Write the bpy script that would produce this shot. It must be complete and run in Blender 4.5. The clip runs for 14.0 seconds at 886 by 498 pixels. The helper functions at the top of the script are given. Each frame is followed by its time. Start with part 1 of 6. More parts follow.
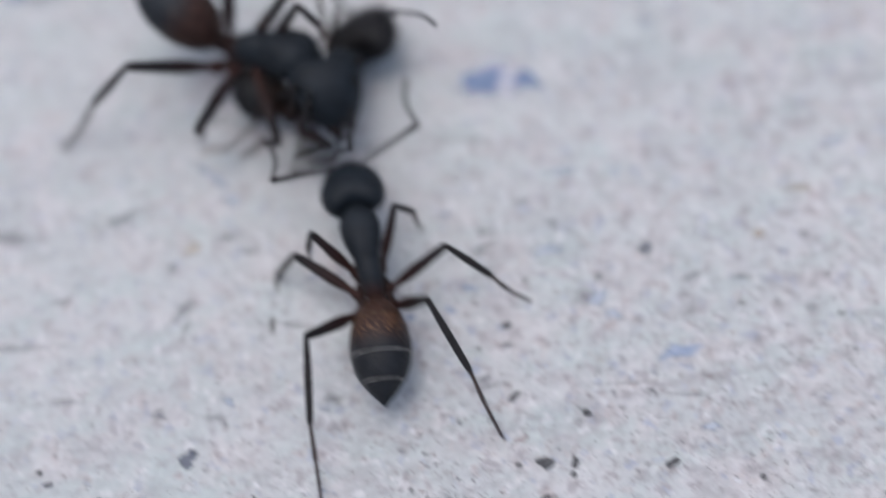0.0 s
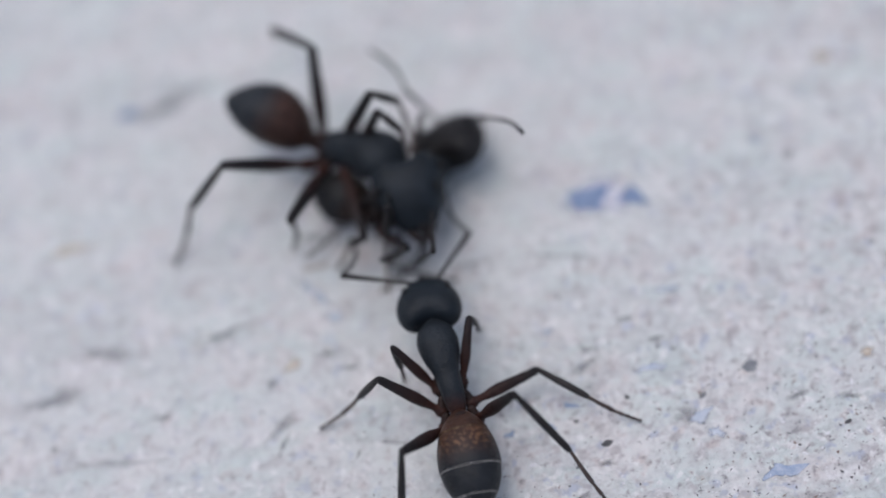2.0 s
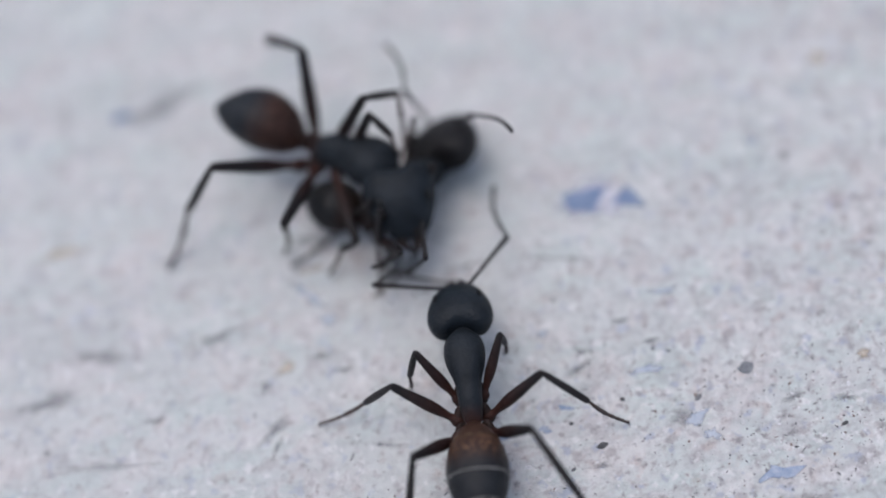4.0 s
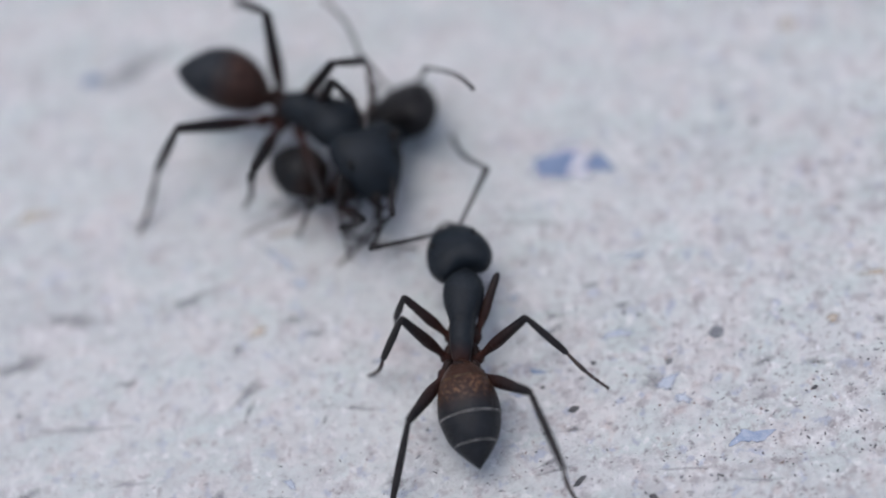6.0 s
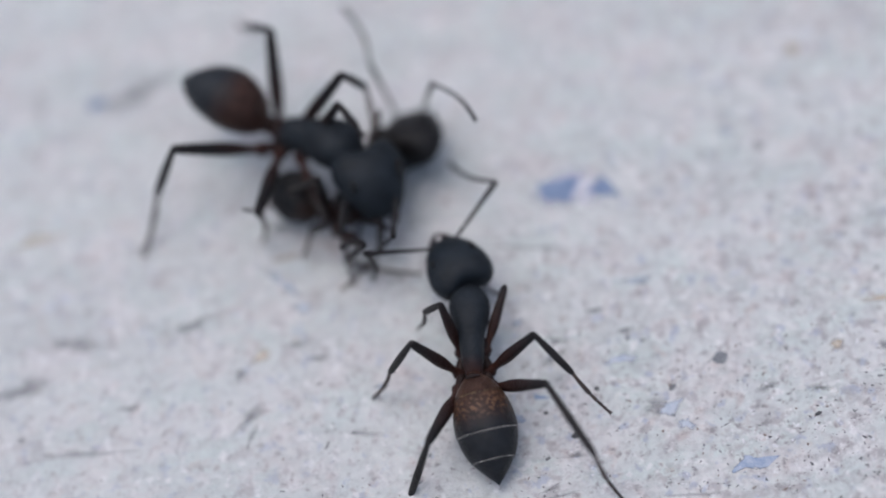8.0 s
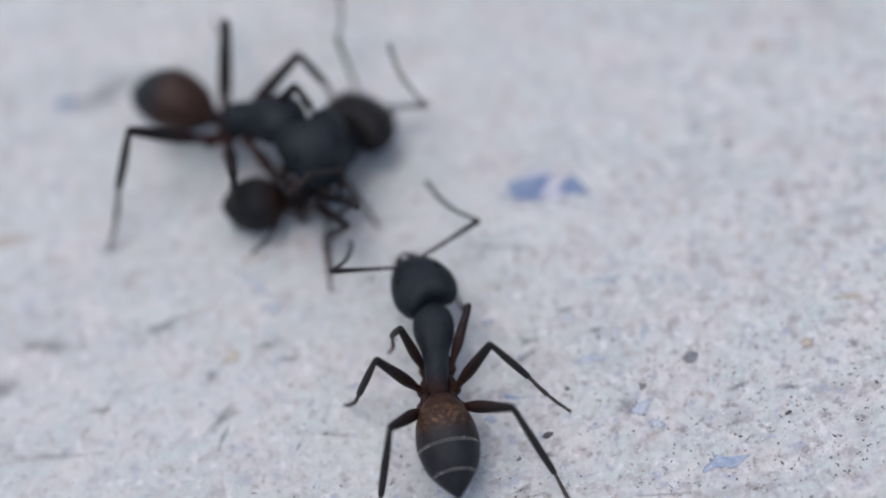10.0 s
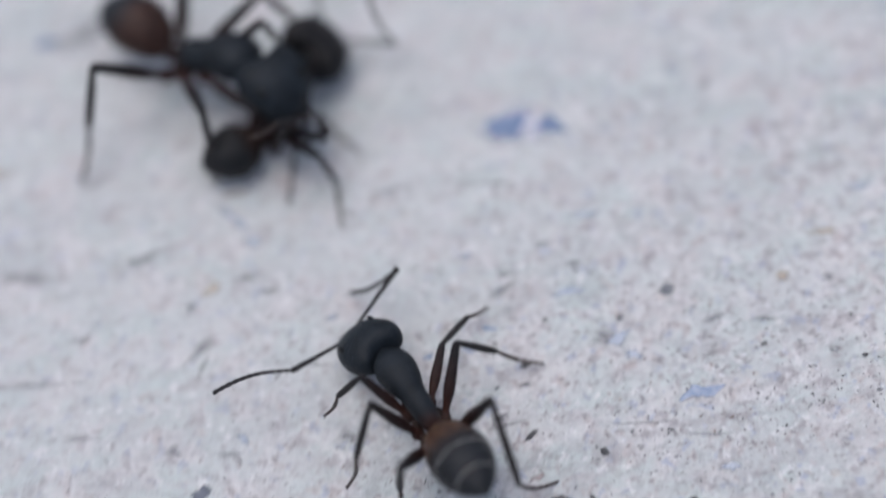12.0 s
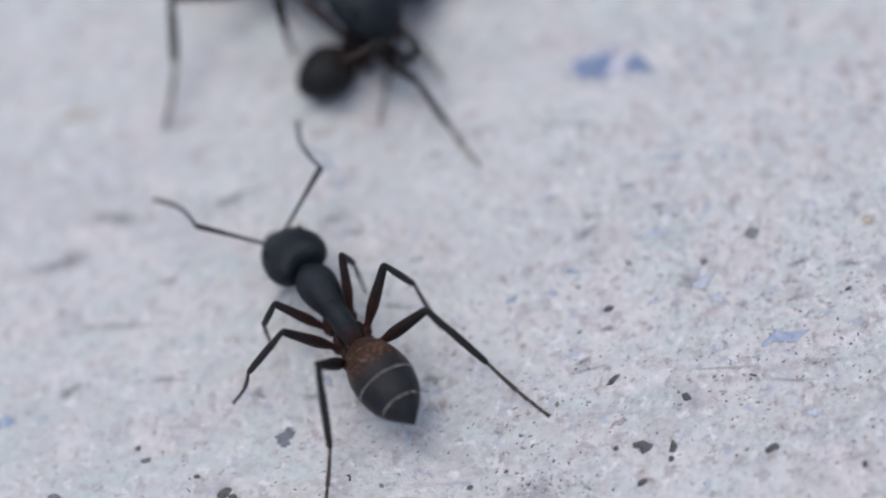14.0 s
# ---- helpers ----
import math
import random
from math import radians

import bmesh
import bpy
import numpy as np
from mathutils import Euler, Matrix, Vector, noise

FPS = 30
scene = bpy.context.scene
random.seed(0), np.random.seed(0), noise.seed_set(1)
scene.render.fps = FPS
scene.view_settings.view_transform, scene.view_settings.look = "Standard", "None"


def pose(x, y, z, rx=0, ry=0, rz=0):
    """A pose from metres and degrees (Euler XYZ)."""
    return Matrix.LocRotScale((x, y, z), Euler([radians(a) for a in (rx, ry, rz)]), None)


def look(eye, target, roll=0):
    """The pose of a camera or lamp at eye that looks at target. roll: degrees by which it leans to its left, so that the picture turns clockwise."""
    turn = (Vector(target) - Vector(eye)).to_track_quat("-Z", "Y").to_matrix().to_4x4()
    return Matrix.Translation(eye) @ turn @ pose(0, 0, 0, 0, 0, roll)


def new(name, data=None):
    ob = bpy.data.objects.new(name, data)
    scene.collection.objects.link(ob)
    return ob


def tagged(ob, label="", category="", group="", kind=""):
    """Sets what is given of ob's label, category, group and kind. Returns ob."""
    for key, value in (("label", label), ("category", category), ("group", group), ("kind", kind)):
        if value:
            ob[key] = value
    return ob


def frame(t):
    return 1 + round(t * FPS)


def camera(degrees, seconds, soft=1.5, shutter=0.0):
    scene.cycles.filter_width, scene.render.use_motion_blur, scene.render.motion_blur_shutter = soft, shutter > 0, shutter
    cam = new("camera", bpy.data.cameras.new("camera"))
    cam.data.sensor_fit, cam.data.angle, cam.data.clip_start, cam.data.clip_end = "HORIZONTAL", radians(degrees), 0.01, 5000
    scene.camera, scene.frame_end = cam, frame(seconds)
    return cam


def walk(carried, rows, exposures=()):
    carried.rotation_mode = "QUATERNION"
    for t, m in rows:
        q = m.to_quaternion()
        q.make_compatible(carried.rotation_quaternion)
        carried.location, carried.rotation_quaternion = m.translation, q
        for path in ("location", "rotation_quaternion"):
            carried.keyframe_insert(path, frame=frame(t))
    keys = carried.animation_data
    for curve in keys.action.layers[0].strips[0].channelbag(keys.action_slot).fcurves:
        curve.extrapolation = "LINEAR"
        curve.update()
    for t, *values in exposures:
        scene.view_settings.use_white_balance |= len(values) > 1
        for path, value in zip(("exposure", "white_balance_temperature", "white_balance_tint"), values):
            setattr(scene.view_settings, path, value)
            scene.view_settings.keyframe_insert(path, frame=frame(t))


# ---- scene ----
import functools

MM = 0.001


# ---- camera and its path ----
cam = camera(18, 14.0, soft=1.8, shutter=0.5)
cam.data.dof.use_dof = True
cam.data.dof.focus_distance = 0.0922
cam.data.dof.aperture_fstop = 15.0
walk(cam, [
    (0, pose(-0.00334, -0.03943, 0.08709, 25.035, 2.259, -12.254)),
    (0.1, pose(-0.00134, -0.04067, 0.08619, 26.167, 3.966, -11.514)),
    (0.2, pose(-0.00084, -0.04088, 0.08599, 26.543, 4.365, -11.322)),
    (0.3, pose(-0.00032, -0.04120, 0.08571, 27.165, 4.768, -11.087)),
    (0.4, pose(-0.00020, -0.04139, 0.08561, 27.466, 4.879, -11.003)),
    (0.5, pose(0.00079, -0.04126, 0.08566, 27.486, 5.481, -10.644)),
    (0.7, pose(0.00004, -0.04136, 0.08494, 28.075, 5.05, -10.97)),
    (0.8, pose(-0.00029, -0.04191, 0.08524, 28.383, 4.73, -10.825)),
    (1, pose(-0.00125, -0.04268, 0.08500, 28.874, 4.475, -11.092)),
    (1.2, pose(-0.00121, -0.04170, 0.08476, 28.316, 4.836, -11.115)),
    (1.3, pose(-0.00108, -0.04124, 0.08482, 28.141, 4.942, -10.761)),
    (1.5, pose(-0.00084, -0.04086, 0.08561, 27.957, 5.299, -10.589)),
    (1.7, pose(-0.00062, -0.04123, 0.08532, 28.417, 5.954, -11.013)),
    (1.8, pose(-0.00040, -0.04140, 0.08512, 28.539, 6.122, -10.926)),
    (2, pose(0.00027, -0.04157, 0.08490, 28.842, 6.199, -9.996)),
    (2.2, pose(0.00034, -0.04148, 0.08475, 28.855, 6.144, -10.042)),
    (4.3, pose(0.00036, -0.04228, 0.08404, 29.343, 6.261, -10.031)),
    (4.5, pose(-0.00016, -0.04261, 0.08403, 29.183, 5.827, -10.123)),
    (4.7, pose(0.00050, -0.04253, 0.08435, 28.939, 5.631, -9.632)),
    (4.8, pose(0.00060, -0.04206, 0.08402, 28.903, 5.745, -10.188)),
    (5, pose(0.00099, -0.04210, 0.08451, 28.845, 5.877, -10.237)),
    (5.2, pose(0.00091, -0.04202, 0.08488, 28.547, 5.731, -10.291)),
    (5.3, pose(0.00080, -0.04174, 0.08478, 28.396, 5.69, -10.599)),
    (5.5, pose(0.00076, -0.04124, 0.08512, 28.294, 5.477, -10.426)),
    (5.7, pose(0.00024, -0.04141, 0.08475, 28.525, 5.449, -10.901)),
    (5.8, pose(0.00012, -0.04183, 0.08485, 28.533, 5.29, -10.505)),
    (6, pose(-0.00050, -0.04199, 0.08444, 28.545, 5.223, -10.451)),
    (6.2, pose(-0.00061, -0.04242, 0.08475, 28.73, 5.352, -10.582)),
    (6.3, pose(-0.00074, -0.04271, 0.08499, 28.847, 5.503, -10.667)),
    (6.5, pose(-0.00083, -0.04224, 0.08439, 28.733, 5.35, -10.152)),
    (6.7, pose(-0.00057, -0.04225, 0.08420, 28.892, 5.894, -10.79)),
    (6.8, pose(-0.00023, -0.04195, 0.08396, 28.942, 5.891, -10.654)),
    (7, pose(0.00056, -0.04210, 0.08436, 29.163, 5.893, -9.992)),
    (7.2, pose(0.00045, -0.04163, 0.08414, 28.79, 6.108, -10.75)),
    (7.3, pose(0.00061, -0.04165, 0.08448, 28.653, 6.028, -10.581)),
    (7.5, pose(0.00090, -0.04115, 0.08488, 28.5, 5.852, -10.1)),
    (7.7, pose(0.00035, -0.04131, 0.08442, 28.687, 5.966, -10.858)),
    (7.8, pose(0.00026, -0.04159, 0.08454, 28.777, 5.835, -10.605)),
    (8, pose(0.00008, -0.04176, 0.08438, 28.91, 5.507, -10.154)),
    (8.2, pose(0.00015, -0.04153, 0.08409, 28.927, 5.454, -10.531)),
    (10.3, pose(0.00061, -0.04075, 0.08503, 28.084, 5.166, -10.653)),
    (10.5, pose(0.00145, -0.04146, 0.08459, 28.639, 5.573, -10.545)),
    (10.7, pose(0.00166, -0.04129, 0.08441, 28.485, 5.563, -10.695)),
    (10.8, pose(0.00160, -0.04108, 0.08423, 28.434, 5.701, -10.897)),
    (11, pose(0.00185, -0.04115, 0.08469, 28.492, 5.73, -10.53)),
    (11.2, pose(0.00154, -0.04132, 0.08444, 28.671, 5.398, -10.741)),
    (11.3, pose(0.00148, -0.04168, 0.08450, 28.647, 5.138, -10.553)),
    (11.5, pose(0.00100, -0.04231, 0.08445, 28.644, 4.968, -10.723)),
    (11.6, pose(0.00057, -0.04259, 0.08422, 28.857, 4.795, -10.96)),
    (11.7, pose(0.00032, -0.04262, 0.08389, 28.978, 4.36, -10.556)),
    (11.8, pose(-0.00000, -0.04305, 0.08395, 29.185, 4.083, -10.302)),
    (11.9, pose(-0.00092, -0.04341, 0.08328, 29.312, 4.428, -11.838)),
    (12, pose(-0.00131, -0.04449, 0.08376, 29.228, 4.133, -10.827)),
    (12.1, pose(-0.00060, -0.04501, 0.08493, 28.752, 4.417, -10.18)),
    (12.2, pose(-0.00046, -0.04430, 0.08435, 27.797, 4.928, -10.323)),
    (12.3, pose(-0.00001, -0.04384, 0.08446, 27.292, 5.338, -10.387)),
    (12.4, pose(0.00026, -0.04289, 0.08413, 26.681, 5.786, -10.782)),
    (12.5, pose(0.00109, -0.04239, 0.08458, 26.223, 5.791, -9.849)),
    (12.6, pose(0.00069, -0.04188, 0.08413, 26.243, 5.862, -10.691)),
    (12.7, pose(0.00038, -0.04191, 0.08424, 26.221, 5.888, -10.991)),
    (12.8, pose(0.00038, -0.04296, 0.08561, 26.288, 5.737, -10.273)),
    (13, pose(-0.00014, -0.04217, 0.08518, 26.049, 5.43, -9.963)),
    (13.2, pose(-0.00064, -0.04194, 0.08467, 26.245, 5.838, -10.819)),
    (13.3, pose(-0.00069, -0.04240, 0.08502, 26.339, 5.912, -10.593)),
    (13.5, pose(-0.00084, -0.04275, 0.08512, 26.274, 5.878, -9.651)),
    (13.7, pose(-0.00041, -0.04247, 0.08437, 26.342, 6.568, -10.285)),
    (13.8, pose(0.00019, -0.04274, 0.08479, 26.529, 6.601, -9.86)),
    (14, pose(0.00125, -0.04287, 0.08481, 26.756, 6.733, -9.305)),
], exposures=[(0, -0.70, 5720, 10), (14.0, -0.70, 5720, 10)])


# ---- world and sun: bright overcast shade ----
world = bpy.data.worlds.new("sky")
scene.world = world
world.use_nodes = True
wn = world.node_tree.nodes
sky = wn.new("ShaderNodeTexSky")
sky.sky_type, sky.sun_disc = "NISHITA", False
sky.sun_elevation, sky.sun_rotation = radians(78), radians(-55)
sky.dust_density, sky.ozone_density = 8.0, 0.3
wn["Background"].inputs["Strength"].default_value = 0.21
world.node_tree.links.new(sky.outputs[0], wn["Background"].inputs["Color"])
sun_lamp = bpy.data.lights.new("sun", "SUN")
sun_lamp.energy, sun_lamp.angle, sun_lamp.color = 0.35, radians(110), (1.0, 0.97, 0.93)
sun = new("sun", sun_lamp)
sun.matrix_world = look((-0.17, 0.12, 0.98), (0, 0, 0))


# ---- materials ----
def material(name, rough=0.6, spec=0.5):
    m = bpy.data.materials.new(name)
    m.use_nodes = True
    b = m.node_tree.nodes["Principled BSDF"]
    b.inputs["Roughness"].default_value = rough
    b.inputs["Specular IOR Level"].default_value = spec
    return m, m.node_tree.nodes, m.node_tree.links, b


def tex(n, k, scale, vector, detail=4.0, rough=0.6):
    t = n.new("ShaderNodeTexNoise")
    t.inputs["Scale"].default_value, t.inputs["Detail"].default_value, t.inputs["Roughness"].default_value = scale, detail, rough
    k.new(vector, t.inputs["Vector"])
    return t.outputs["Fac"]


def ramp(n, k, fac, stops):
    r = n.new("ShaderNodeValToRGB")
    e = r.color_ramp.elements
    while len(e) < len(stops):
        e.new(0.5)
    for el, (p, c) in zip(e, stops):
        el.position, el.color = p, (*c, 1)
    k.new(fac, r.inputs["Fac"])
    return r.outputs["Color"]


def mix(n, k, fac, a, b, blend="MIX"):
    x = n.new("ShaderNodeMix")
    x.data_type, x.blend_type = "RGBA", blend
    for s, v in ((x.inputs[0], fac), (x.inputs[6], a), (x.inputs[7], b)):
        if isinstance(v, (int, float)):
            s.default_value = v
        elif isinstance(v, tuple):
            s.default_value = (*v, 1)
        else:
            k.new(v, s)
    return x.outputs[2]


def bump(n, k, b, height, strength, distance):
    u = n.new("ShaderNodeBump")
    u.inputs["Strength"].default_value, u.inputs["Distance"].default_value = strength, distance
    k.new(height, u.inputs["Height"])
    k.new(u.outputs[0], b.inputs["Normal"])


def along(n, k, coords, axis, lo, hi, wobble=0.0, wobble_scale=2000):
    """0 at lo, 1 at hi metres along one of the object's own axes, with an uneven edge."""
    s = n.new("ShaderNodeSeparateXYZ")
    k.new(coords, s.inputs[0])
    v = s.outputs[axis]
    if wobble:
        w = n.new("ShaderNodeMath")
        w.operation = "MULTIPLY_ADD"
        k.new(tex(n, k, wobble_scale, coords, 3), w.inputs[0])
        w.inputs[1].default_value = wobble * 2
        k.new(v, w.inputs[2])
        lo, hi, v = lo + wobble, hi + wobble, w.outputs[0]
    r = n.new("ShaderNodeMapRange")
    r.inputs["From Min"].default_value, r.inputs["From Max"].default_value = lo, hi
    k.new(v, r.inputs["Value"])
    return r.outputs[0]


def shell(name, dark, warm=None, span=(0, 1), rough=0.55, grain=9000, speck=None, speck_at=(-0.3, -1.4)):
    """Insect cuticle: near-black, fine granular relief; warm: rufous end over a span of the part's length (mm)."""
    m, n, k, b = material(name, rough, 0.22)
    co = n.new("ShaderNodeTexCoord").outputs["Object"]
    fine = tex(n, k, grain, co, 3)
    broad = tex(n, k, 1400, co, 3)
    col = ramp(n, k, broad, [(0.3, tuple(c * 0.65 for c in dark)), (0.7, tuple(c * 1.35 for c in dark))])
    if warm:
        tint = ramp(n, k, tex(n, k, 2600, co, 4), [(0.32, tuple(c * 0.45 for c in warm)), (0.65, warm)])
        col = mix(n, k, along(n, k, co, 1, span[0] * MM, span[1] * MM, 0.25 * MM), tint, col)
    if speck:  # golden granules over one band
        dots = ramp(n, k, tex(n, k, 8500, co, 2, 0.5), [(0.54, (0, 0, 0)), (0.62, (0.75, 0.75, 0.75))])
        if speck_at[0] < 0:
            a = along(n, k, co, 1, speck_at[0] * MM, (speck_at[0] - 0.25) * MM, 0.1 * MM)
            b2 = along(n, k, co, 1, (speck_at[1] - 0.1) * MM, (speck_at[1] + 0.25) * MM, 0.1 * MM)
            dots = mix(n, k, 1.0, mix(n, k, 1.0, dots, a, "MULTIPLY"), b2, "MULTIPLY")
        col = mix(n, k, dots, col, speck)
    k.new(col, b.inputs["Base Color"])
    bump(n, k, b, mix(n, k, 0.5, fine, tex(n, k, 3800, co, 3), "ADD"), 0.8, 0.00006)
    return m


DARK = (0.0100, 0.0140, 0.0186)
HEAD = shell("head_cuticle", DARK, rough=0.5)
THORAX = shell("thorax_cuticle", (0.0110, 0.0144, 0.0184), (0.055, 0.02, 0.012), (-1.75, -1.05), rough=0.55)
GASTER = shell("gaster_cuticle", (0.0140, 0.0158, 0.0185), (0.056, 0.027, 0.017), (-0.9, -2.0), rough=0.42, speck=(0.17, 0.09, 0.048), speck_at=(-0.7, -1.6))
GASTER_RED = shell("gaster_cuticle_red", (0.0138, 0.0170, 0.0212), (0.050, 0.025, 0.018), (-1.35, -2.2), rough=0.42)
HEAD_BROWN = shell("head_cuticle_brown", (0.0092, 0.0086, 0.0094), rough=0.5)
DOTTED = shell("golden_margin", (0.05, 0.035, 0.02), rough=0.5, speck=(0.26, 0.19, 0.10), speck_at=(9, 10))
GASTER_DARK = shell("gaster_cuticle_dark", (0.009, 0.0095, 0.0105), (0.03, 0.016, 0.011), (-0.3, -0.9), rough=0.45)
FEMUR = shell("femur_cuticle", (0.013, 0.0112, 0.0115), (0.040, 0.016, 0.012), (0.6, 2.3), rough=0.5)
LEG = shell("leg_cuticle", (0.022, 0.020, 0.020), rough=0.5)
TARSUS = shell("tarsus_cuticle", (0.075, 0.058, 0.052), rough=0.6)
RUFOUS = shell("petiole_cuticle", (0.020, 0.011, 0.009), rough=0.5)
JAW = shell("mandible_cuticle", (0.016, 0.010, 0.009), rough=0.4)
EYE = shell("eye_facets", (0.01, 0.011, 0.012), rough=0.3, grain=30000)
DIM = shell("dull_margin", (0.045, 0.04, 0.036), rough=0.5)
MARGIN = shell("tergite_margin", (0.28, 0.268, 0.25), rough=0.5, speck=(0.62, 0.59, 0.55), speck_at=(9, 10))


def plaster():
    """Weathered pale grey cement: mottled, faint pink, blue and grey stains, fine dark specks."""
    m, n, k, b = material("pale_cement", 0.85, 0.25)
    co = n.new("ShaderNodeTexCoord").outputs["Object"]
    st = n.new("ShaderNodeMapping")
    st.inputs["Rotation"].default_value, st.inputs["Scale"].default_value = (0, 0, radians(-8)), (0.55, 1.3, 1)
    k.new(co, st.inputs["Vector"])
    streaky = st.outputs[0]
    # the surface is cleaner and smoother towards -x and +y, dirtier and crumblier towards +x and -y
    way = n.new("ShaderNodeVectorMath")
    way.operation = "DOT_PRODUCT"
    way.inputs[1].default_value = (0.6, -0.8, 0)
    k.new(co, way.inputs[0])
    uneven = n.new("ShaderNodeMath")
    uneven.operation = "MULTIPLY_ADD"
    uneven.inputs[1].default_value = 0.014
    k.new(tex(n, k, 210, co, 4), uneven.inputs[0])
    k.new(way.outputs["Value"], uneven.inputs[2])
    rough_at = n.new("ShaderNodeMapRange")
    rough_at.inputs["From Min"].default_value, rough_at.inputs["From Max"].default_value = 0.0, 0.013
    rough_at.inputs["To Min"].default_value, rough_at.inputs["To Max"].default_value = 0.6, 1.0
    k.new(uneven.outputs[0], rough_at.inputs["Value"])
    dirty = rough_at.outputs[0]

    def times(v):
        x = n.new("ShaderNodeMath")
        x.operation = "MULTIPLY"
        x.inputs[1].default_value = 1.0
        if isinstance(v, float):
            x.inputs[1].default_value = v
        else:
            k.new(v, x.inputs[1])
        k.new(dirty, x.inputs[0])
        return x.outputs[0]

    def patch(mask, lo, hi, most, colour, by_dirt=False):
        f = ramp(n, k, mask, [(lo, (0, 0, 0)), (hi, (most,) * 3)])
        return mix(n, k, times(f) if by_dirt else f, col, colour)

    col = ramp(n, k, tex(n, k, 170, streaky, 6, 0.62), [(0.3, (0.55, 0.572, 0.565)), (0.5, (0.615, 0.635, 0.625)), (0.7, (0.67, 0.68, 0.67))])
    col = patch(tex(n, k, 380, co, 6, 0.66), 0.47, 0.63, 0.62, (0.65, 0.60, 0.59))
    col = patch(tex(n, k, 470, streaky, 6, 0.64), 0.48, 0.62, 0.8, (0.585, 0.645, 0.625))
    col = patch(tex(n, k, 760, co, 6, 0.68), 0.52, 0.66, 0.75, (0.745, 0.745, 0.74))
    col = patch(tex(n, k, 640, co, 5, 0.6), 0.66, 0.74, 0.6, (0.47, 0.52, 0.66))
    col = patch(tex(n, k, 900, co, 5, 0.7), 0.64, 0.74, 0.5, (0.55, 0.46, 0.37))
    # soft grey-brown smudges, then smaller ones, then fine streaks of dirt
    col = patch(tex(n, k, 820, streaky, 7, 0.62), 0.55, 0.72, 0.6, (0.40, 0.385, 0.395), True)
    col = patch(tex(n, k, 1250, co, 3, 0.55), 0.58, 0.70, 0.6, (0.55, 0.47, 0.45), True)
    col = patch(tex(n, k, 1500, co, 3, 0.55), 0.565, 0.67, 0.75, (0.40, 0.38, 0.385), True)
    col = patch(tex(n, k, 1700, co, 3, 0.55), 0.60, 0.68, 0.75, (0.42, 0.46, 0.55), True)
    col = patch(tex(n, k, 2500, co, 4, 0.6), 0.59, 0.70, 0.85, (0.30, 0.285, 0.29), True)
    col = patch(tex(n, k, 2100, co, 3, 0.55), 0.60, 0.68, 0.8, (0.77, 0.77, 0.765))
    long = n.new("ShaderNodeMapping")
    long.inputs["Rotation"].default_value, long.inputs["Scale"].default_value = (0, 0, radians(4)), (0.3, 1.9, 1)
    k.new(co, long.inputs["Vector"])
    col = patch(tex(n, k, 1000, long.outputs[0], 7, 0.7), 0.55, 0.72, 0.38, (0.40, 0.38, 0.385), True)
    fine = ramp(n, k, tex(n, k, 3300, co, 5, 0.65), [(0.36, (0.86, 0.86, 0.865)), (0.5, (1.0, 1.0, 1.0)), (0.64, (1.06, 1.06, 1.055))])
    col = mix(n, k, times(1.0), col, fine, "MULTIPLY")
    # small grains of the mix, each a little off in shade
    cell = n.new("ShaderNodeTexVoronoi")
    cell.inputs["Scale"].default_value = 2600
    push = n.new("ShaderNodeVectorMath")
    push.operation = "MULTIPLY_ADD"
    turb = n.new("ShaderNodeTexNoise")
    turb.inputs["Scale"].default_value, turb.inputs["Detail"].default_value = 3200, 4
    k.new(co, turb.inputs["Vector"])
    k.new(turb.outputs["Color"], push.inputs[0])
    push.inputs[1].default_value = (0.0006,) * 3
    k.new(co, push.inputs[2])
    k.new(push.outputs[0], cell.inputs["Vector"])
    part_of = n.new("ShaderNodeSeparateColor")
    k.new(cell.outputs["Color"], part_of.inputs[0])
    shade = ramp(n, k, part_of.outputs[0], [(0.0, (0.82, 0.80, 0.80)), (0.1, (0.96, 0.95, 0.95)), (0.4, (1.0, 1.0, 1.0)), (0.8, (1.02, 1.015, 1.01)), (1.0, (1.07, 1.07, 1.07))])
    col = mix(n, k, times(0.55), col, shade, "MULTIPLY")
    # hairline cracks, broken up
    edge = n.new("ShaderNodeTexVoronoi")
    edge.feature = "DISTANCE_TO_EDGE"
    edge.inputs["Scale"].default_value = 330
    warp = n.new("ShaderNodeVectorMath")
    warp.operation = "MULTIPLY_ADD"
    wob = n.new("ShaderNodeTexNoise")
    wob.inputs["Scale"].default_value, wob.inputs["Detail"].default_value = 700, 5
    k.new(co, wob.inputs["Vector"])
    k.new(wob.outputs["Color"], warp.inputs[0])
    warp.inputs[1].default_value = (0.0028, 0.0028, 0.0028)
    k.new(streaky, warp.inputs[2])
    k.new(warp.outputs[0], edge.inputs["Vector"])
    line = ramp(n, k, edge.outputs["Distance"], [(0.0, (1, 1, 1)), (0.045, (0, 0, 0))])
    some = ramp(n, k, tex(n, k, 420, co, 5), [(0.50, (0, 0, 0)), (0.62, (0.45, 0.45, 0.45))])
    col = mix(n, k, mix(n, k, 1.0, line, some, "MULTIPLY"), col, (0.36, 0.35, 0.36))
    for scale, lo, hi, patch in ((2200, 0.05, 0.16, 430), (3600, 0.08, 0.22, 520)):
        v = n.new("ShaderNodeTexVoronoi")
        v.inputs["Scale"].default_value = scale
        jag = n.new("ShaderNodeVectorMath")
        jag.operation = "MULTIPLY_ADD"
        nz = n.new("ShaderNodeTexNoise")
        nz.inputs["Scale"].default_value, nz.inputs["Detail"].default_value = scale * 1.6, 3
        k.new(co, nz.inputs["Vector"])
        k.new(nz.outputs["Color"], jag.inputs[0])
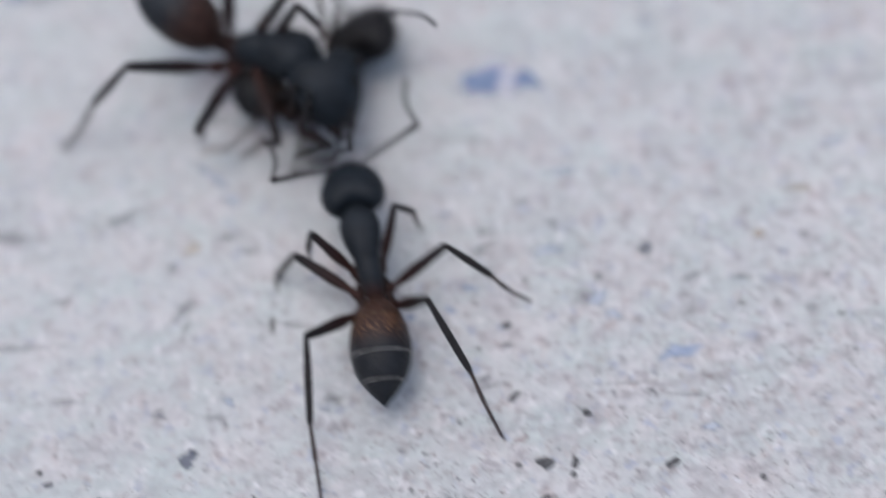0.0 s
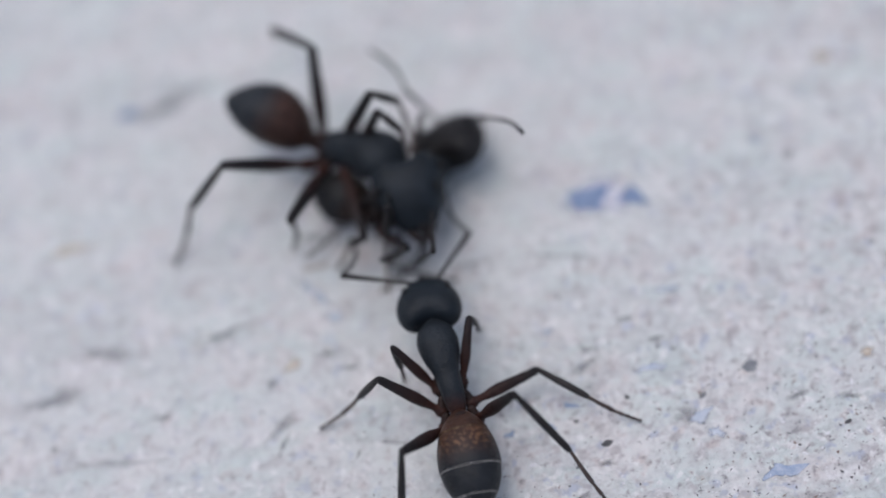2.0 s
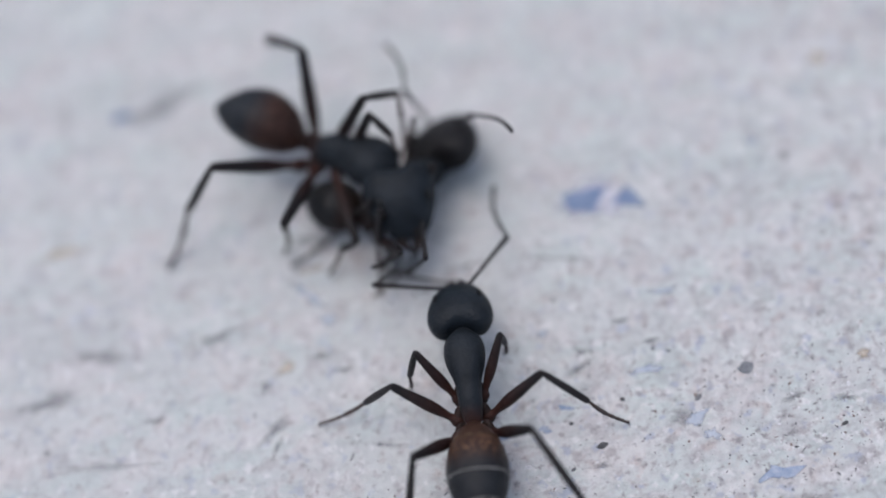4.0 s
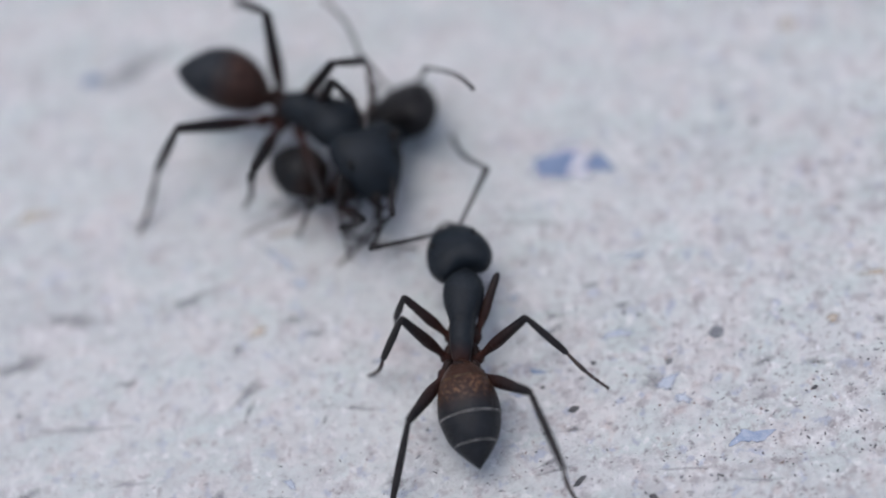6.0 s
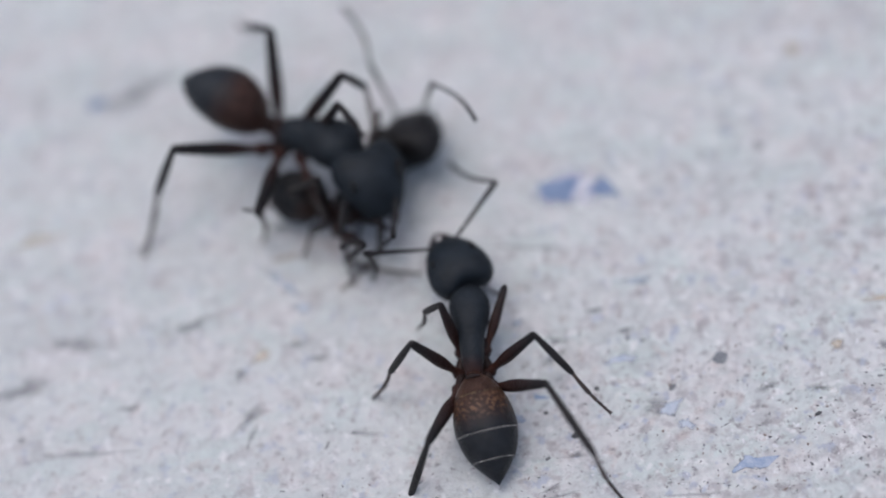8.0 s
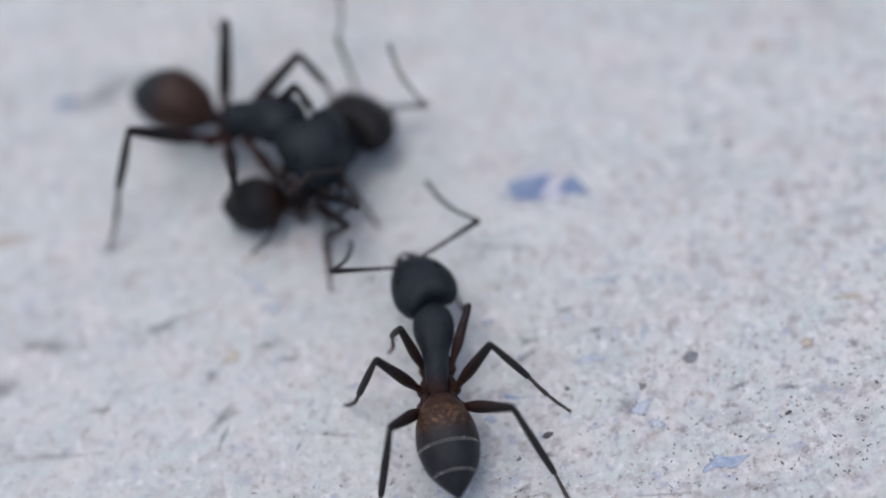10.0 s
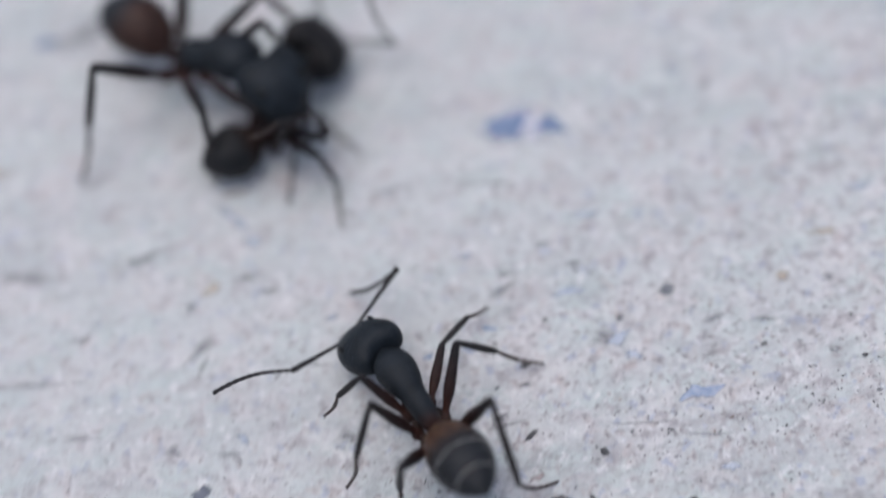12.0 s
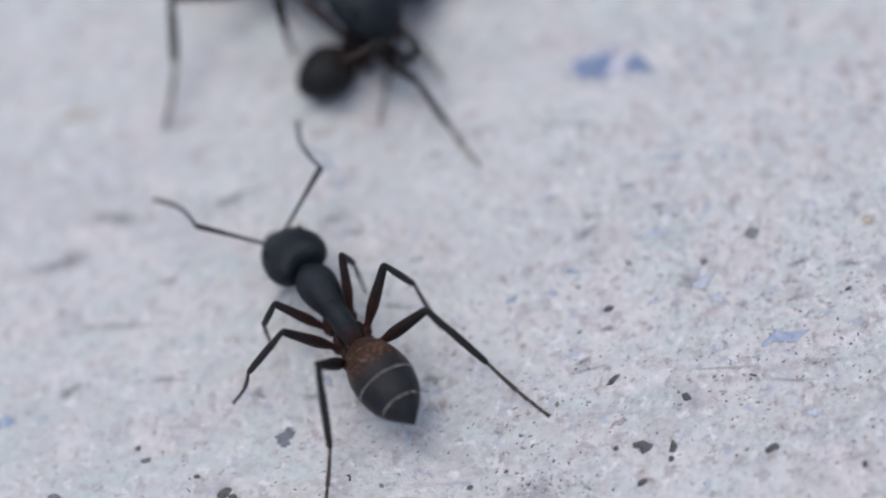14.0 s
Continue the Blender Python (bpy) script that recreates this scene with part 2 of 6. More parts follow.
        jag.inputs[1].default_value = (0.5 / scale,) * 3
        k.new(streaky, jag.inputs[2])
        k.new(jag.outputs[0], v.inputs["Vector"])
        spots = ramp(n, k, v.outputs["Distance"], [(lo, (1, 1, 1)), (hi, (0, 0, 0))])
        pick = ramp(n, k, tex(n, k, patch, co, 4), [(0.52, (0, 0, 0)), (0.60, (0.8, 0.8, 0.8))])
        col = mix(n, k, times(mix(n, k, 1.0, spots, pick, "MULTIPLY")), col, (0.13, 0.12, 0.125))
    k.new(col, b.inputs["Base Color"])
    h = mix(n, k, 0.5, tex(n, k, 1500, co, 8, 0.7), tex(n, k, 5200, co, 4, 0.7), "ADD")
    bump(n, k, b, h, 0.9, 0.00022)
    return m


def stone(name, a, c, rough=0.8, scale=2500):
    m, n, k, b = material(name, rough, 0.3)
    co = n.new("ShaderNodeTexCoord").outputs["Object"]
    f = tex(n, k, scale, co, 6, 0.7)
    k.new(ramp(n, k, f, [(0.3, a), (0.7, c)]), b.inputs["Base Color"])
    bump(n, k, b, f, 0.6, 0.00005)
    return m


def stain(name, a, c, rough=0.85, scale=2500, soft=0.75, cover=1.0, reach=0.42):
    """A worn layer or painted crack shade on the cement: full in the middle, broken up by noise towards its rim."""
    m, n, k, b = material(name, rough, 0.25)
    co = n.new("ShaderNodeTexCoord").outputs["Object"]
    k.new(ramp(n, k, tex(n, k, scale, co, 6, 0.7), [(0.3, a), (0.7, c)]), b.inputs["Base Color"])
    rim = n.new("ShaderNodeAttribute")
    rim.attribute_name = "rim"
    wear = n.new("ShaderNodeMath")
    wear.operation = "MULTIPLY_ADD"
    k.new(tex(n, k, 2300, co, 6, 0.65), wear.inputs[0])
    wear.inputs[1].default_value = 1.5
    inner = n.new("ShaderNodeMath")
    inner.operation = "SUBTRACT"
    inner.inputs[0].default_value = reach
    k.new(rim.outputs["Fac"], inner.inputs[1])
    k.new(inner.outputs[0], wear.inputs[2])
    alpha = n.new("ShaderNodeMapRange")
    alpha.inputs["From Min"].default_value, alpha.inputs["From Max"].default_value = 0.4 - soft * 0.2, 0.4 + soft * 0.55
    alpha.inputs["To Max"].default_value = cover
    k.new(wear.outputs[0], alpha.inputs["Value"])
    k.new(alpha.outputs[0], b.inputs["Alpha"])
    return m


CEMENT = plaster()
GRIT = stone("dark_grit", (0.025, 0.026, 0.029), (0.19, 0.19, 0.19), 0.8, 6000)
PALEGRIT = stone("pale_grey_grit", (0.12, 0.13, 0.15), (0.34, 0.35, 0.36), 0.85, 4000)
GREY = stone("grey_grit", (0.13, 0.135, 0.14), (0.30, 0.30, 0.31))
BLUE = stain("blue_paint", (0.125, 0.175, 0.29), (0.23, 0.29, 0.41), 0.75, 1700, 0.12, reach=0.85)
HALO = stain("lilac_paint_film", (0.60, 0.60, 0.69), (0.68, 0.67, 0.73), 0.8, 2400, 0.8, 0.8)
WORN = stain("worn_blue_paint", (0.20, 0.27, 0.40), (0.46, 0.50, 0.58), 0.8, 3300, 0.25, reach=0.68)
# SLATE: real grime, and the shade of cracks and ridges painted on
SLATE = stain("grime", (0.21, 0.21, 0.22), (0.42, 0.415, 0.42), 0.9, 2000, 1.25, 0.55)
FAINT = stain("faint_grime_scratch", (0.32, 0.32, 0.33), (0.52, 0.515, 0.52), 0.9, 2300, 1.2, 0.42)
TAN = stain("brown_stain", (0.50, 0.42, 0.32), (0.62, 0.56, 0.48), 0.9, 2400, 0.9, 0.8)
PALEBLUE = stain("faded_blue_paint", (0.36, 0.42, 0.52), (0.60, 0.63, 0.68), 0.8, 3600, 0.7, 0.85)


# ---- mesh tools ----
def mesh_of(name, bm, mat, smooth=True):
    me = bpy.data.meshes.new(name)
    bmesh.ops.recalc_face_normals(bm, faces=bm.faces)
    bm.to_mesh(me)
    bm.free()
    me.materials.append(mat)
    if smooth:
        me.polygons.foreach_set("use_smooth", [True] * len(me.polygons))
    return me


def part(name, bm, mat, parent, label=""):
    ob = new(name, mesh_of(name, bm, mat))
    ob.parent = parent
    return tagged(ob, label)


def loft(rings, n=20, bm=None, power=2.0):
    """A closed tube through rings (y, x, z, half width, half height), in mm; power above 2 squares the section."""
    bm = bm or bmesh.new()
    loops = []
    for y, cx, cz, rx, rz in rings:
        loop = []
        for i in range(n):
            a = 2 * math.pi * i / n
            c, s = math.cos(a), math.sin(a)
            e = 2.0 / power
            loop.append(bm.verts.new(((cx + rx * math.copysign(abs(c) ** e, c)) * MM, y * MM, (cz + rz * math.copysign(abs(s) ** e, s)) * MM)))
        loops.append(loop)
    for a, b in zip(loops, loops[1:]):
        for i in range(n):
            bm.faces.new((a[i], a[(i + 1) % n], b[(i + 1) % n], b[i]))
    for loop, (y, cx, cz, _, _) in ((loops[0], rings[0]), (loops[-1], rings[-1])):
        tip = bm.verts.new((cx * MM, y * MM, cz * MM))
        for i in range(n):
            bm.faces.new((loop[i], loop[(i + 1) % n], tip))
    return bm


def spline(points, steps):
    """Smooth rings between a few given ones (Catmull-Rom)."""
    out = []
    p = [points[0]] + list(points) + [points[-1]]
    for i in range(1, len(p) - 2):
        for j in range(steps):
            t = j / steps
            out.append(tuple(0.5 * (2 * b + (c - a) * t + (2 * a - 5 * b + 4 * c - d) * t * t + (3 * b - a - 3 * c + d) * t ** 3)
                             for a, b, c, d in zip(p[i - 1], p[i], p[i + 1], p[i + 2])))
    out.append(points[-1])
    return [(r[0], r[1], r[2], max(r[3], 0.004), max(r[4], 0.004)) for r in out]


# ---- ground ----
@functools.lru_cache(None)
def lattice(cells, seed):
    return np.random.RandomState(seed).rand(cells, cells)


def value_noise(x, y, size, seed):
    """Smooth noise of a given cell size (mm), about -1 to 1."""
    g = lattice(256, seed)
    u, v = x / size + 1000.3, y / size + 1000.7
    i, j = np.floor(u).astype(int), np.floor(v).astype(int)
    fu, fv = u - i, v - j
    fu, fv = fu * fu * (3 - 2 * fu), fv * fv * (3 - 2 * fv)
    a, b = g[i % 256, j % 256], g[(i + 1) % 256, j % 256]
    c, d = g[i % 256, (j + 1) % 256], g[(i + 1) % 256, (j + 1) % 256]
    return 2 * ((a * (1 - fu) + b * fu) * (1 - fv) + (c * (1 - fu) + d * fu) * fv) - 1


# shallow pits in the cement: x, y, radius across, radius along, depth, turn
PITS = [(-10.3, -6.0, 0.55, 0.3, 0.35, 40), (-7.9, -4.6, 0.45, 0.3, 0.2, 0), (4.5, -7.6, 0.3, 0.6, 0.1, -10), (-14.6, 3.6, 1.3, 0.35, 0.22, 18),
        (-9.6, 14.7, 1.6, 0.45, 0.2, 5), (3.2, 0.7, 0.6, 0.2, 0.15, 25), (-11.1, 2.2, 0.6, 0.35, 0.12, 0), (3.0, 5.6, 2.1, 0.14, 0.1, -8)]


def relief(x, y):
    """Height of the cement, in mm."""
    c, s = math.cos(radians(-8)), math.sin(radians(-8))
    u, v = (c * x + s * y) * 0.6, (-s * x + c * y) * 1.2
    z = 0.14 * value_noise(u, v, 3.7, 1) + 0.09 * value_noise(u, v, 1.5, 2) + 0.05 * value_noise(u, v, 0.7, 3)
    z += 0.03 * value_noise(x, y, 0.36, 4) + 0.018 * value_noise(x, y, 0.2, 5)
    ridge = 1 - np.abs(value_noise(u, v, 2.6, 6))
    z += 0.06 * np.maximum(ridge - 0.82, 0) / 0.18
    for px, py, rx, ry, depth, turn in PITS:
        ct, sn = math.cos(radians(turn)), math.sin(radians(turn))
        a, b = ct * (x - px) + sn * (y - py), -sn * (x - px) + ct * (y - py)
        z -= depth * np.exp(-((a / rx) ** 2 + (b / ry) ** 2) * (1 + 0.5 * value_noise(x, y, 0.5, 9)))
    return z - 0.06


def height(x, y):
    return float(relief(np.array([x], float), np.array([y], float))[0])


def axis(lo, hi, step):
    """Even steps over the near stretch (mm), then growing ones out to the far edge."""
    inner = list(np.arange(lo, hi + step / 2, step))
    out, d = [], step
    while d < 2.0e6:
        d *= 1.45
        out.append(d)
    return np.array([lo - q for q in reversed(out)] + inner + [hi + q for q in out])


def build_ground():
    xs, ys = axis(-21, 22, 0.1), axis(-15, 24, 0.1)
    gx, gy = np.meshgrid(xs, ys, indexing="ij")
    z = relief(gx, gy)
    verts = np.stack([gx, gy, z], -1).reshape(-1, 3) * MM
    ny = len(ys)
    i, j = np.meshgrid(np.arange(len(xs) - 1), np.arange(ny - 1), indexing="ij")
    q = (i * ny + j).ravel()
    faces = np.stack([q, q + ny, q + ny + 1, q + 1], -1)
    me = bpy.data.meshes.new("ground")
    me.from_pydata(verts.tolist(), [], faces.tolist())
    me.materials.append(CEMENT)
    me.polygons.foreach_set("use_smooth", [True] * len(me.polygons))
    return tagged(new("ground", me), "pale grey weathered cement, mottled and finely pitted", "ground", kind="structure")


build_ground()


def grain(name, x, y, sx, sy, sz, turn, mat, label, category, seed):
    """An angular bit of grit sunk a little into the cement."""
    r = random.Random(seed)
    bm = bmesh.new()
    bmesh.ops.create_icosphere(bm, subdivisions=1 if sx < 0.2 else 2, radius=1.0)
    for v in bm.verts:
        k = 0.6 + 0.65 * r.random()
        v.co = Vector((v.co.x * sx * k * MM, v.co.y * sy * k * MM, v.co.z * sz * (0.85 + 0.3 * r.random()) * MM))
    ob = new(name, mesh_of(name, bm, mat, False))
    ob.matrix_world = Matrix.Translation((x * MM, y * MM, (height(x, y) + sz * 0.12) * MM)) @ pose(0, 0, 0, 0, 0, turn)
    return tagged(ob, label, category, "grit on the cement")


for i, (x, y, sx, sy, sz, turn) in enumerate([(3.45, -2.19, 0.2, 0.11, 0.1, 10), (5.35, -5.95, 0.18, 0.16, 0.13, 0), (3.6, -7.35, 0.34, 0.24, 0.12, -15), (4.56, -7.5, 0.15, 0.34, 0.12, -14),
        (4.42, -7.95, 0.12, 0.14, 0.1, 0), (3.1, -4.88, 0.26, 0.09, 0.07, 35), (2.73, -7.25, 0.15, 0.1, 0.09, 10), (3.32, -8.55, 0.2, 0.11, 0.1, 15), (7.67, -8.32, 0.3, 0.14, 0.12, 10),
        (10.49, -9.43, 0.13, 0.2, 0.1, -20), (-0.94, -7.26, 0.1, 0.08, 0.07, 0), (-2.22, -7.6, 0.13, 0.1, 0.09, 0), (14.55, -4.4, 0.13, 0.08, 0.08, -15), (2.59, -1.17, 0.09, 0.08, 0.06, 0),
        (-10.3, -5.95, 0.5, 0.26, 0.14, 25), (-10.0, -6.3, 0.22, 0.14, 0.1, 0), (-12.9, -3.9, 0.12, 0.1, 0.09, 0), (-11.1, -5.3, 0.12, 0.1, 0.08, 0), (6.3, 0.7, 0.1, 0.08, 0.07, 0), (4.43, -0.68, 0.11, 0.1, 0.08, 0), (11.4, -3.2, 0.16, 0.08, 0.08, 15)]):
    grain("grit_grain", x, y, sx, sy, sz, turn, GRIT, "tiny dark angular grain of grit on the cement", "grit", 10 + i)
grain("grit_grain", 8.7, -0.5, 0.27, 0.22, 0.16, 10, PALEGRIT, "rounded grey grain of grit on the cement", "grit", 10)
for i, (x, y, sx, sy, sz, turn) in enumerate([(-12.7, -4.4, 0.2, 0.1, 0.08, 10), (-15.9, -5.1, 0.26, 0.16, 0.1, -20), (6.9, -1.2, 0.18, 0.12, 0.09, 30)]):
    grain("stone_grain", x, y, sx, sy, sz, turn, GREY, "small grey stone grain bedded in the cement", "stone grain", 40 + i)
def fleck(x, y, lx, ly, turn, mat, label, seed, corners=(), name="paint_fleck", category="paint fleck", group="paint flecks on the cement"):
    """A thin ragged patch that follows the cement; corners: its outline, about (x, y)."""
    r = random.Random(seed)
    bm = bmesh.new()
    n, rings = 72, max(7, int(max(lx, ly) / 0.08))
    ct, sn = math.cos(radians(turn)), math.sin(radians(turn))
    waves = [(k, r.uniform(0, 6.3), r.uniform(0.5, 1.0) * 0.42 / k ** 0.75) for k in (2, 3, 5, 8, 13, 21)]
    grid = []
    for k in range(1, rings + 1):
        row = []
        for i in range(n):
            a = 2 * math.pi * i / n
            base = 1.0
            if corners:  # distance to the outline in this direction
                for (ax, ay), (bx, by) in zip(corners, corners[1:] + corners[:1]):
                    ax, ay, ex, ey = ax - x, ay - y, bx - ax, by - ay
                    det = ex * math.sin(a) - ey * math.cos(a)
                    if abs(det) > 1e-6:
                        r1, u = (ex * ay - ey * ax) / det, (math.cos(a) * ay - math.sin(a) * ax) / det
                        if r1 > 0 and -1e-3 <= u <= 1.001:
                            base = r1
            q = max(0.15, base + (0.12 if corners else 1.25) * sum(h * math.sin(f * a + p) for f, p, h in waves)) * k / rings
            dx, dy = lx * q * math.cos(a), ly * q * math.sin(a)
            row.append((x + ct * dx - sn * dy, y + sn * dx + ct * dy))
        grid.append(row)
    pts = np.array(grid)
    z = relief(pts[..., 0].ravel(), pts[..., 1].ravel()).reshape(rings, n)
    over = 0.012 + 0.003 * (seed % 6) + (0.02 if mat is not HALO and corners else 0)
    lift = [over] * (rings - 1) + [over * 0.5]
    rim = bm.verts.layers.float.new("rim")
    vs = [[bm.verts.new((pts[k, i, 0] * MM, pts[k, i, 1] * MM, (z[k, i] + lift[k]) * MM)) for i in range(n)] for k in range(rings)]
    for k in range(rings):
        for v in vs[k]:
            v[rim] = (k + 1) / rings
    for a, b in zip(vs, vs[1:]):
        for i in range(n):
            bm.faces.new((a[i], a[(i + 1) % n], b[(i + 1) % n], b[i]))
    bm.faces.new(vs[0])
    return tagged(new(name, mesh_of(name, bm, mat)), label, category, group)


fleck(5.1, 7.1, 1.7, 0.75, -15, HALO, "pale lilac film of paint round the blue flecks", 6)
fleck(4.85, 7.15, 1, 1, 0, BLUE, "larger dusty blue paint fleck on pale cement", 1, [(3.98, 7.62), (5.58, 7.55), (4.98, 6.6), (4.12, 6.92)])
fleck(6.2, 6.8, 1, 1, 0, BLUE, "small triangular dusty blue paint fleck", 2, [(5.58, 6.8), (6.25, 7.4), (6.82, 6.35)])
fleck(8.95, -4.4, 1, 1, 0, WORN, "ragged worn blue paint fleck", 3, [(7.95, -4.75), (8.7, -4.08), (9.1, -4.28), (9.85, -4.3), (9.1, -4.75), (8.6, -4.55)])
fleck(1.69, -1.18, 0.2, 0.13, 0, WORN, "tiny blue paint fleck on bare cement", 5)
fleck(-10.9, 14.6, 0.3, 0.26, 0, BLUE, "tiny blue paint fleck beside a shallow crack", 4)
fleck(-17.33, -1.96, 0.3, 0.24, 20, WORN, "dark blue speck of paint on the cement", 7)
fleck(2.52, -0.55, 0.2, 0.11, -20, WORN, "small slate-blue speck of paint on the cement", 8)
fleck(0.3, -1.2, 0.17, 0.12, 30, WORN, "small slate-blue speck of paint on the cement", 9)
for i, (x, y, a, b, t) in enumerate([(6.6, 3.0, 0.65, 0.17, -9), (-5.3, 5.7, 0.75, 0.22, -55), (2.3, 2.3, 0.2, 0.14, 0), (6.7, -1.9, 0.5, 0.28, 5), (7.1, -2.6, 0.3, 0.3, 60), (-2.6, 1.0, 0.3, 0.15, 10),
                                     (10.9, 8.2, 0.3, 0.16, 0), (16.0, 2.1, 0.65, 0.14, 2), (5.5, 0.2, 0.65, 0.2, -9), (9.29, -7.35, 0.4, 0.2, 10), (-4.75, 4.57, 0.35, 0.28, 0), (-6.3, -2.8, 0.15, 0.3, 60)]):
    fleck(x, y, a, b, t, PALEBLUE, "faded pale blue paint trace on the cement", 20 + i)
# faint grime streaks; the last three, thin ones stand for scratches
for i, (x, y, a, b, t) in enumerate([(-13.2, 0.8, 2.2, 0.16, -9), (-0.2, -8.2, 0.9, 0.45, 0), (-11.6, -1.6, 0.8, 0.14, -8), (-9.9, 8.2, 0.9, 0.2, 5), (-3.4, -0.6, 0.7, 0.14, -15), (2.4, -4.3, 1.0, 0.06, 2), (6.9, -5.2, 1.0, 0.1, -10), (8.9, -6.1, 1.1, 0.08, -10)]):
    fleck(x, y, a, b, t, FAINT, "faint grey streak on the cement, grime and scratches", 140 + i, name="grey_smear", category="grime", group="grime smears on the cement")
# dark grey patch over the pit at (-7.9, -4.6)
fleck(-8.0, -4.5, 0.36, 0.28, 20, stain("dark_grey_patch", (0.12, 0.135, 0.165), (0.27, 0.285, 0.32), 0.9, 2600, 0.5, reach=0.55), "dark grey ragged patch in a shallow pit", 49, name="grey_smear", category="grime", group="grime smears on the cement")
# smears of grime; those along cracks, pits and ridges paint their shade
for i, (x, y, a, b, t) in enumerate([(-12.8, 5.0, 1.1, 0.34, -4), (-8.6, 4.8, 0.95, 0.26, 12), (-7.2, 0.9, 0.8, 0.26, 34), (0.2, 5.6, 1.2, 0.07, 0), (3.3, 5.1, 1.9, 0.06, -17), (3.2, 0.8, 0.5, 0.17, 17),
                                     (10.0, -1.85, 0.42, 0.16, -2), (-9.5, 14.7, 1.6, 0.5, 12), (-2.9, -3.4, 0.42, 0.24, 15), (11.9, 7.3, 0.2, 0.4, -20),
                                     (-5.0, 7.8, 0.55, 0.3, 0), (-14.7, 3.65, 1.2, 0.36, 18), (5.8, 1.2, 0.4, 0.12, 0),
                                     (2.2, -4.0, 0.4, 0.1, 20), (11.63, -2.27, 0.42, 0.14, -5), (-11.2, 2.15, 0.42, 0.16, 0), (-7.31, 2.55, 0.2, 0.35, 0), (-15.03, -1.29, 0.4, 0.3, 0), (-8.71, -2.72, 0.36, 0.17, 0), (-6.86, -3.23, 0.55, 0.14, -5), (-5.3, 3.25, 0.45, 0.16, -12), (-4.54, 2.55, 0.35, 0.18, 0), (-7.24, 0.2, 0.12, 0.5, -25), (3.31, -2.9, 0.25, 0.2, 0), (6.25, -1.75, 0.5, 0.3, -20), (3.4, 1.4, 0.3, 0.18, -20), (4.9, 2.2, 0.3, 0.16, 0), (14.1, -1.2, 0.25, 0.2, 0)]):
    fleck(x, y, a, b, t, SLATE, "grey smear on the cement, grime and painted crack shade", 50 + i, name="grey_smear", category="grime", group="grime smears on the cement")
for i, (x, y, a, b, t) in enumerate([(14.4, 0.5, 0.55, 0.2, -5), (-5.1, 6.7, 0.5, 0.14, -1), (-13.6, 9.4, 0.8, 0.3, 10), (-6.5, 3.1, 0.4, 0.24, 0), (14.0, 11.0, 0.4, 0.3, 20), (12.6, -0.9, 0.32, 0.2, 0)]):
    fleck(x, y, a, b, t, TAN, "faint brownish stain on the cement", 90 + i, name="brown_stain", category="stain", group="brown stains on the cement")

fleck(3.0, -6.38, 0.32, 0.12, 15, stain("reddish_stain", (0.24, 0.19, 0.19), (0.46, 0.41, 0.40), 0.9, 4000, 0.4), "reddish-brown ragged stain on the cement", 120, name="brown_stain", category="stain", group="brown stains on the cement")


def scatter(name, count, lo, hi, mat, label, category, seed, raised=0.4):
    """Loose dust and specks too many to count, as one object."""
    r = random.Random(seed)
    bm = bmesh.new()
    xs = []
    while len(xs) < count:  # in drifts, more of them towards +x and -y
        x, y = r.uniform(-19, 20), r.uniform(-13, 20)
        if r.random() < (0.55 + 0.03 * x - 0.03 * y) * (0.6 + 0.8 * float(value_noise(np.array([x]), np.array([y]), 2.2, 12)[0])):
            xs.append((x, y, r.uniform(0, 1) ** 3.5))
    for _ in range(count // 5):  # a dirtier stretch
        xs.append((r.gauss(10.5, 3.2), r.gauss(-3.8, 2.4), r.uniform(0, 1) ** 3))
    for _ in range(count // 10):  # a denser patch
        xs.append((r.gauss(0.2, 1.3), r.gauss(-8.2, 0.7), r.uniform(0, 1) ** 3))
    zs = relief(np.array([q[0] for q in xs]), np.array([q[1] for q in xs]))
    for (x, y, s), z in zip(xs, zs):
        size = lo + (hi - lo) * s
        m = Matrix.Translation((x * MM, y * MM, (z + size * raised * 0.5) * MM)) @ Euler((0, 0, r.uniform(0, 6.3))).to_matrix().to_4x4() @ Matrix.Diagonal((size * MM * r.uniform(0.6, 2.2), size * MM * r.uniform(0.5, 1.0), size * MM * raised, 1))
        vs = [bm.verts.new(m @ Vector((math.cos(a) * r.uniform(0.4, 1.4), math.sin(a) * r.uniform(0.4, 1.4), -0.6))) for a in (0, 1.26, 2.5, 3.8, 5.0)]
        top = bm.verts.new(m @ Vector((r.uniform(-0.3, 0.3), r.uniform(-0.3, 0.3), 1)))
        for i in range(5):
            bm.faces.new((vs[i], vs[(i + 1) % 5], top))
    return tagged(new(name, mesh_of(name, bm, mat, False)), label, category, kind="stuff")


scatter("dark_specks", 2200, 0.014, 0.062, GRIT, "fine dark specks of grit scattered over the cement", "grit", 5)
scatter("brown_specks", 600, 0.015, 0.07, stone("brown_crumb", (0.14, 0.10, 0.085), (0.32, 0.26, 0.23)), "fine brownish specks of earth scattered over the cement", "earth", 8)
scatter("grey_specks", 350, 0.03, 0.11, GREY, "fine grey specks of sand scattered over the cement", "sand", 6)
scatter("pale_crumbs", 350, 0.03, 0.1, stone("white_crumb", (0.68, 0.68, 0.69), (0.8, 0.8, 0.81)), "pale crumbs of cement on the surface", "crumbs", 7, 0.6)


# ---- ants ----
LEGS = {"front": (2.25, 1.35, 1.5, 0.18, 0.105), "middle": (2.6, 2.0, 2.0, 0.2, 0.115), "hind": (2.75, 2.9, 2.7, 0.215, 0.12)}
HIPS = {"front": (0.42, -0.5, -0.6), "middle": (0.5, -1.25, -0.6), "hind": (0.55, -1.85, -0.6)}
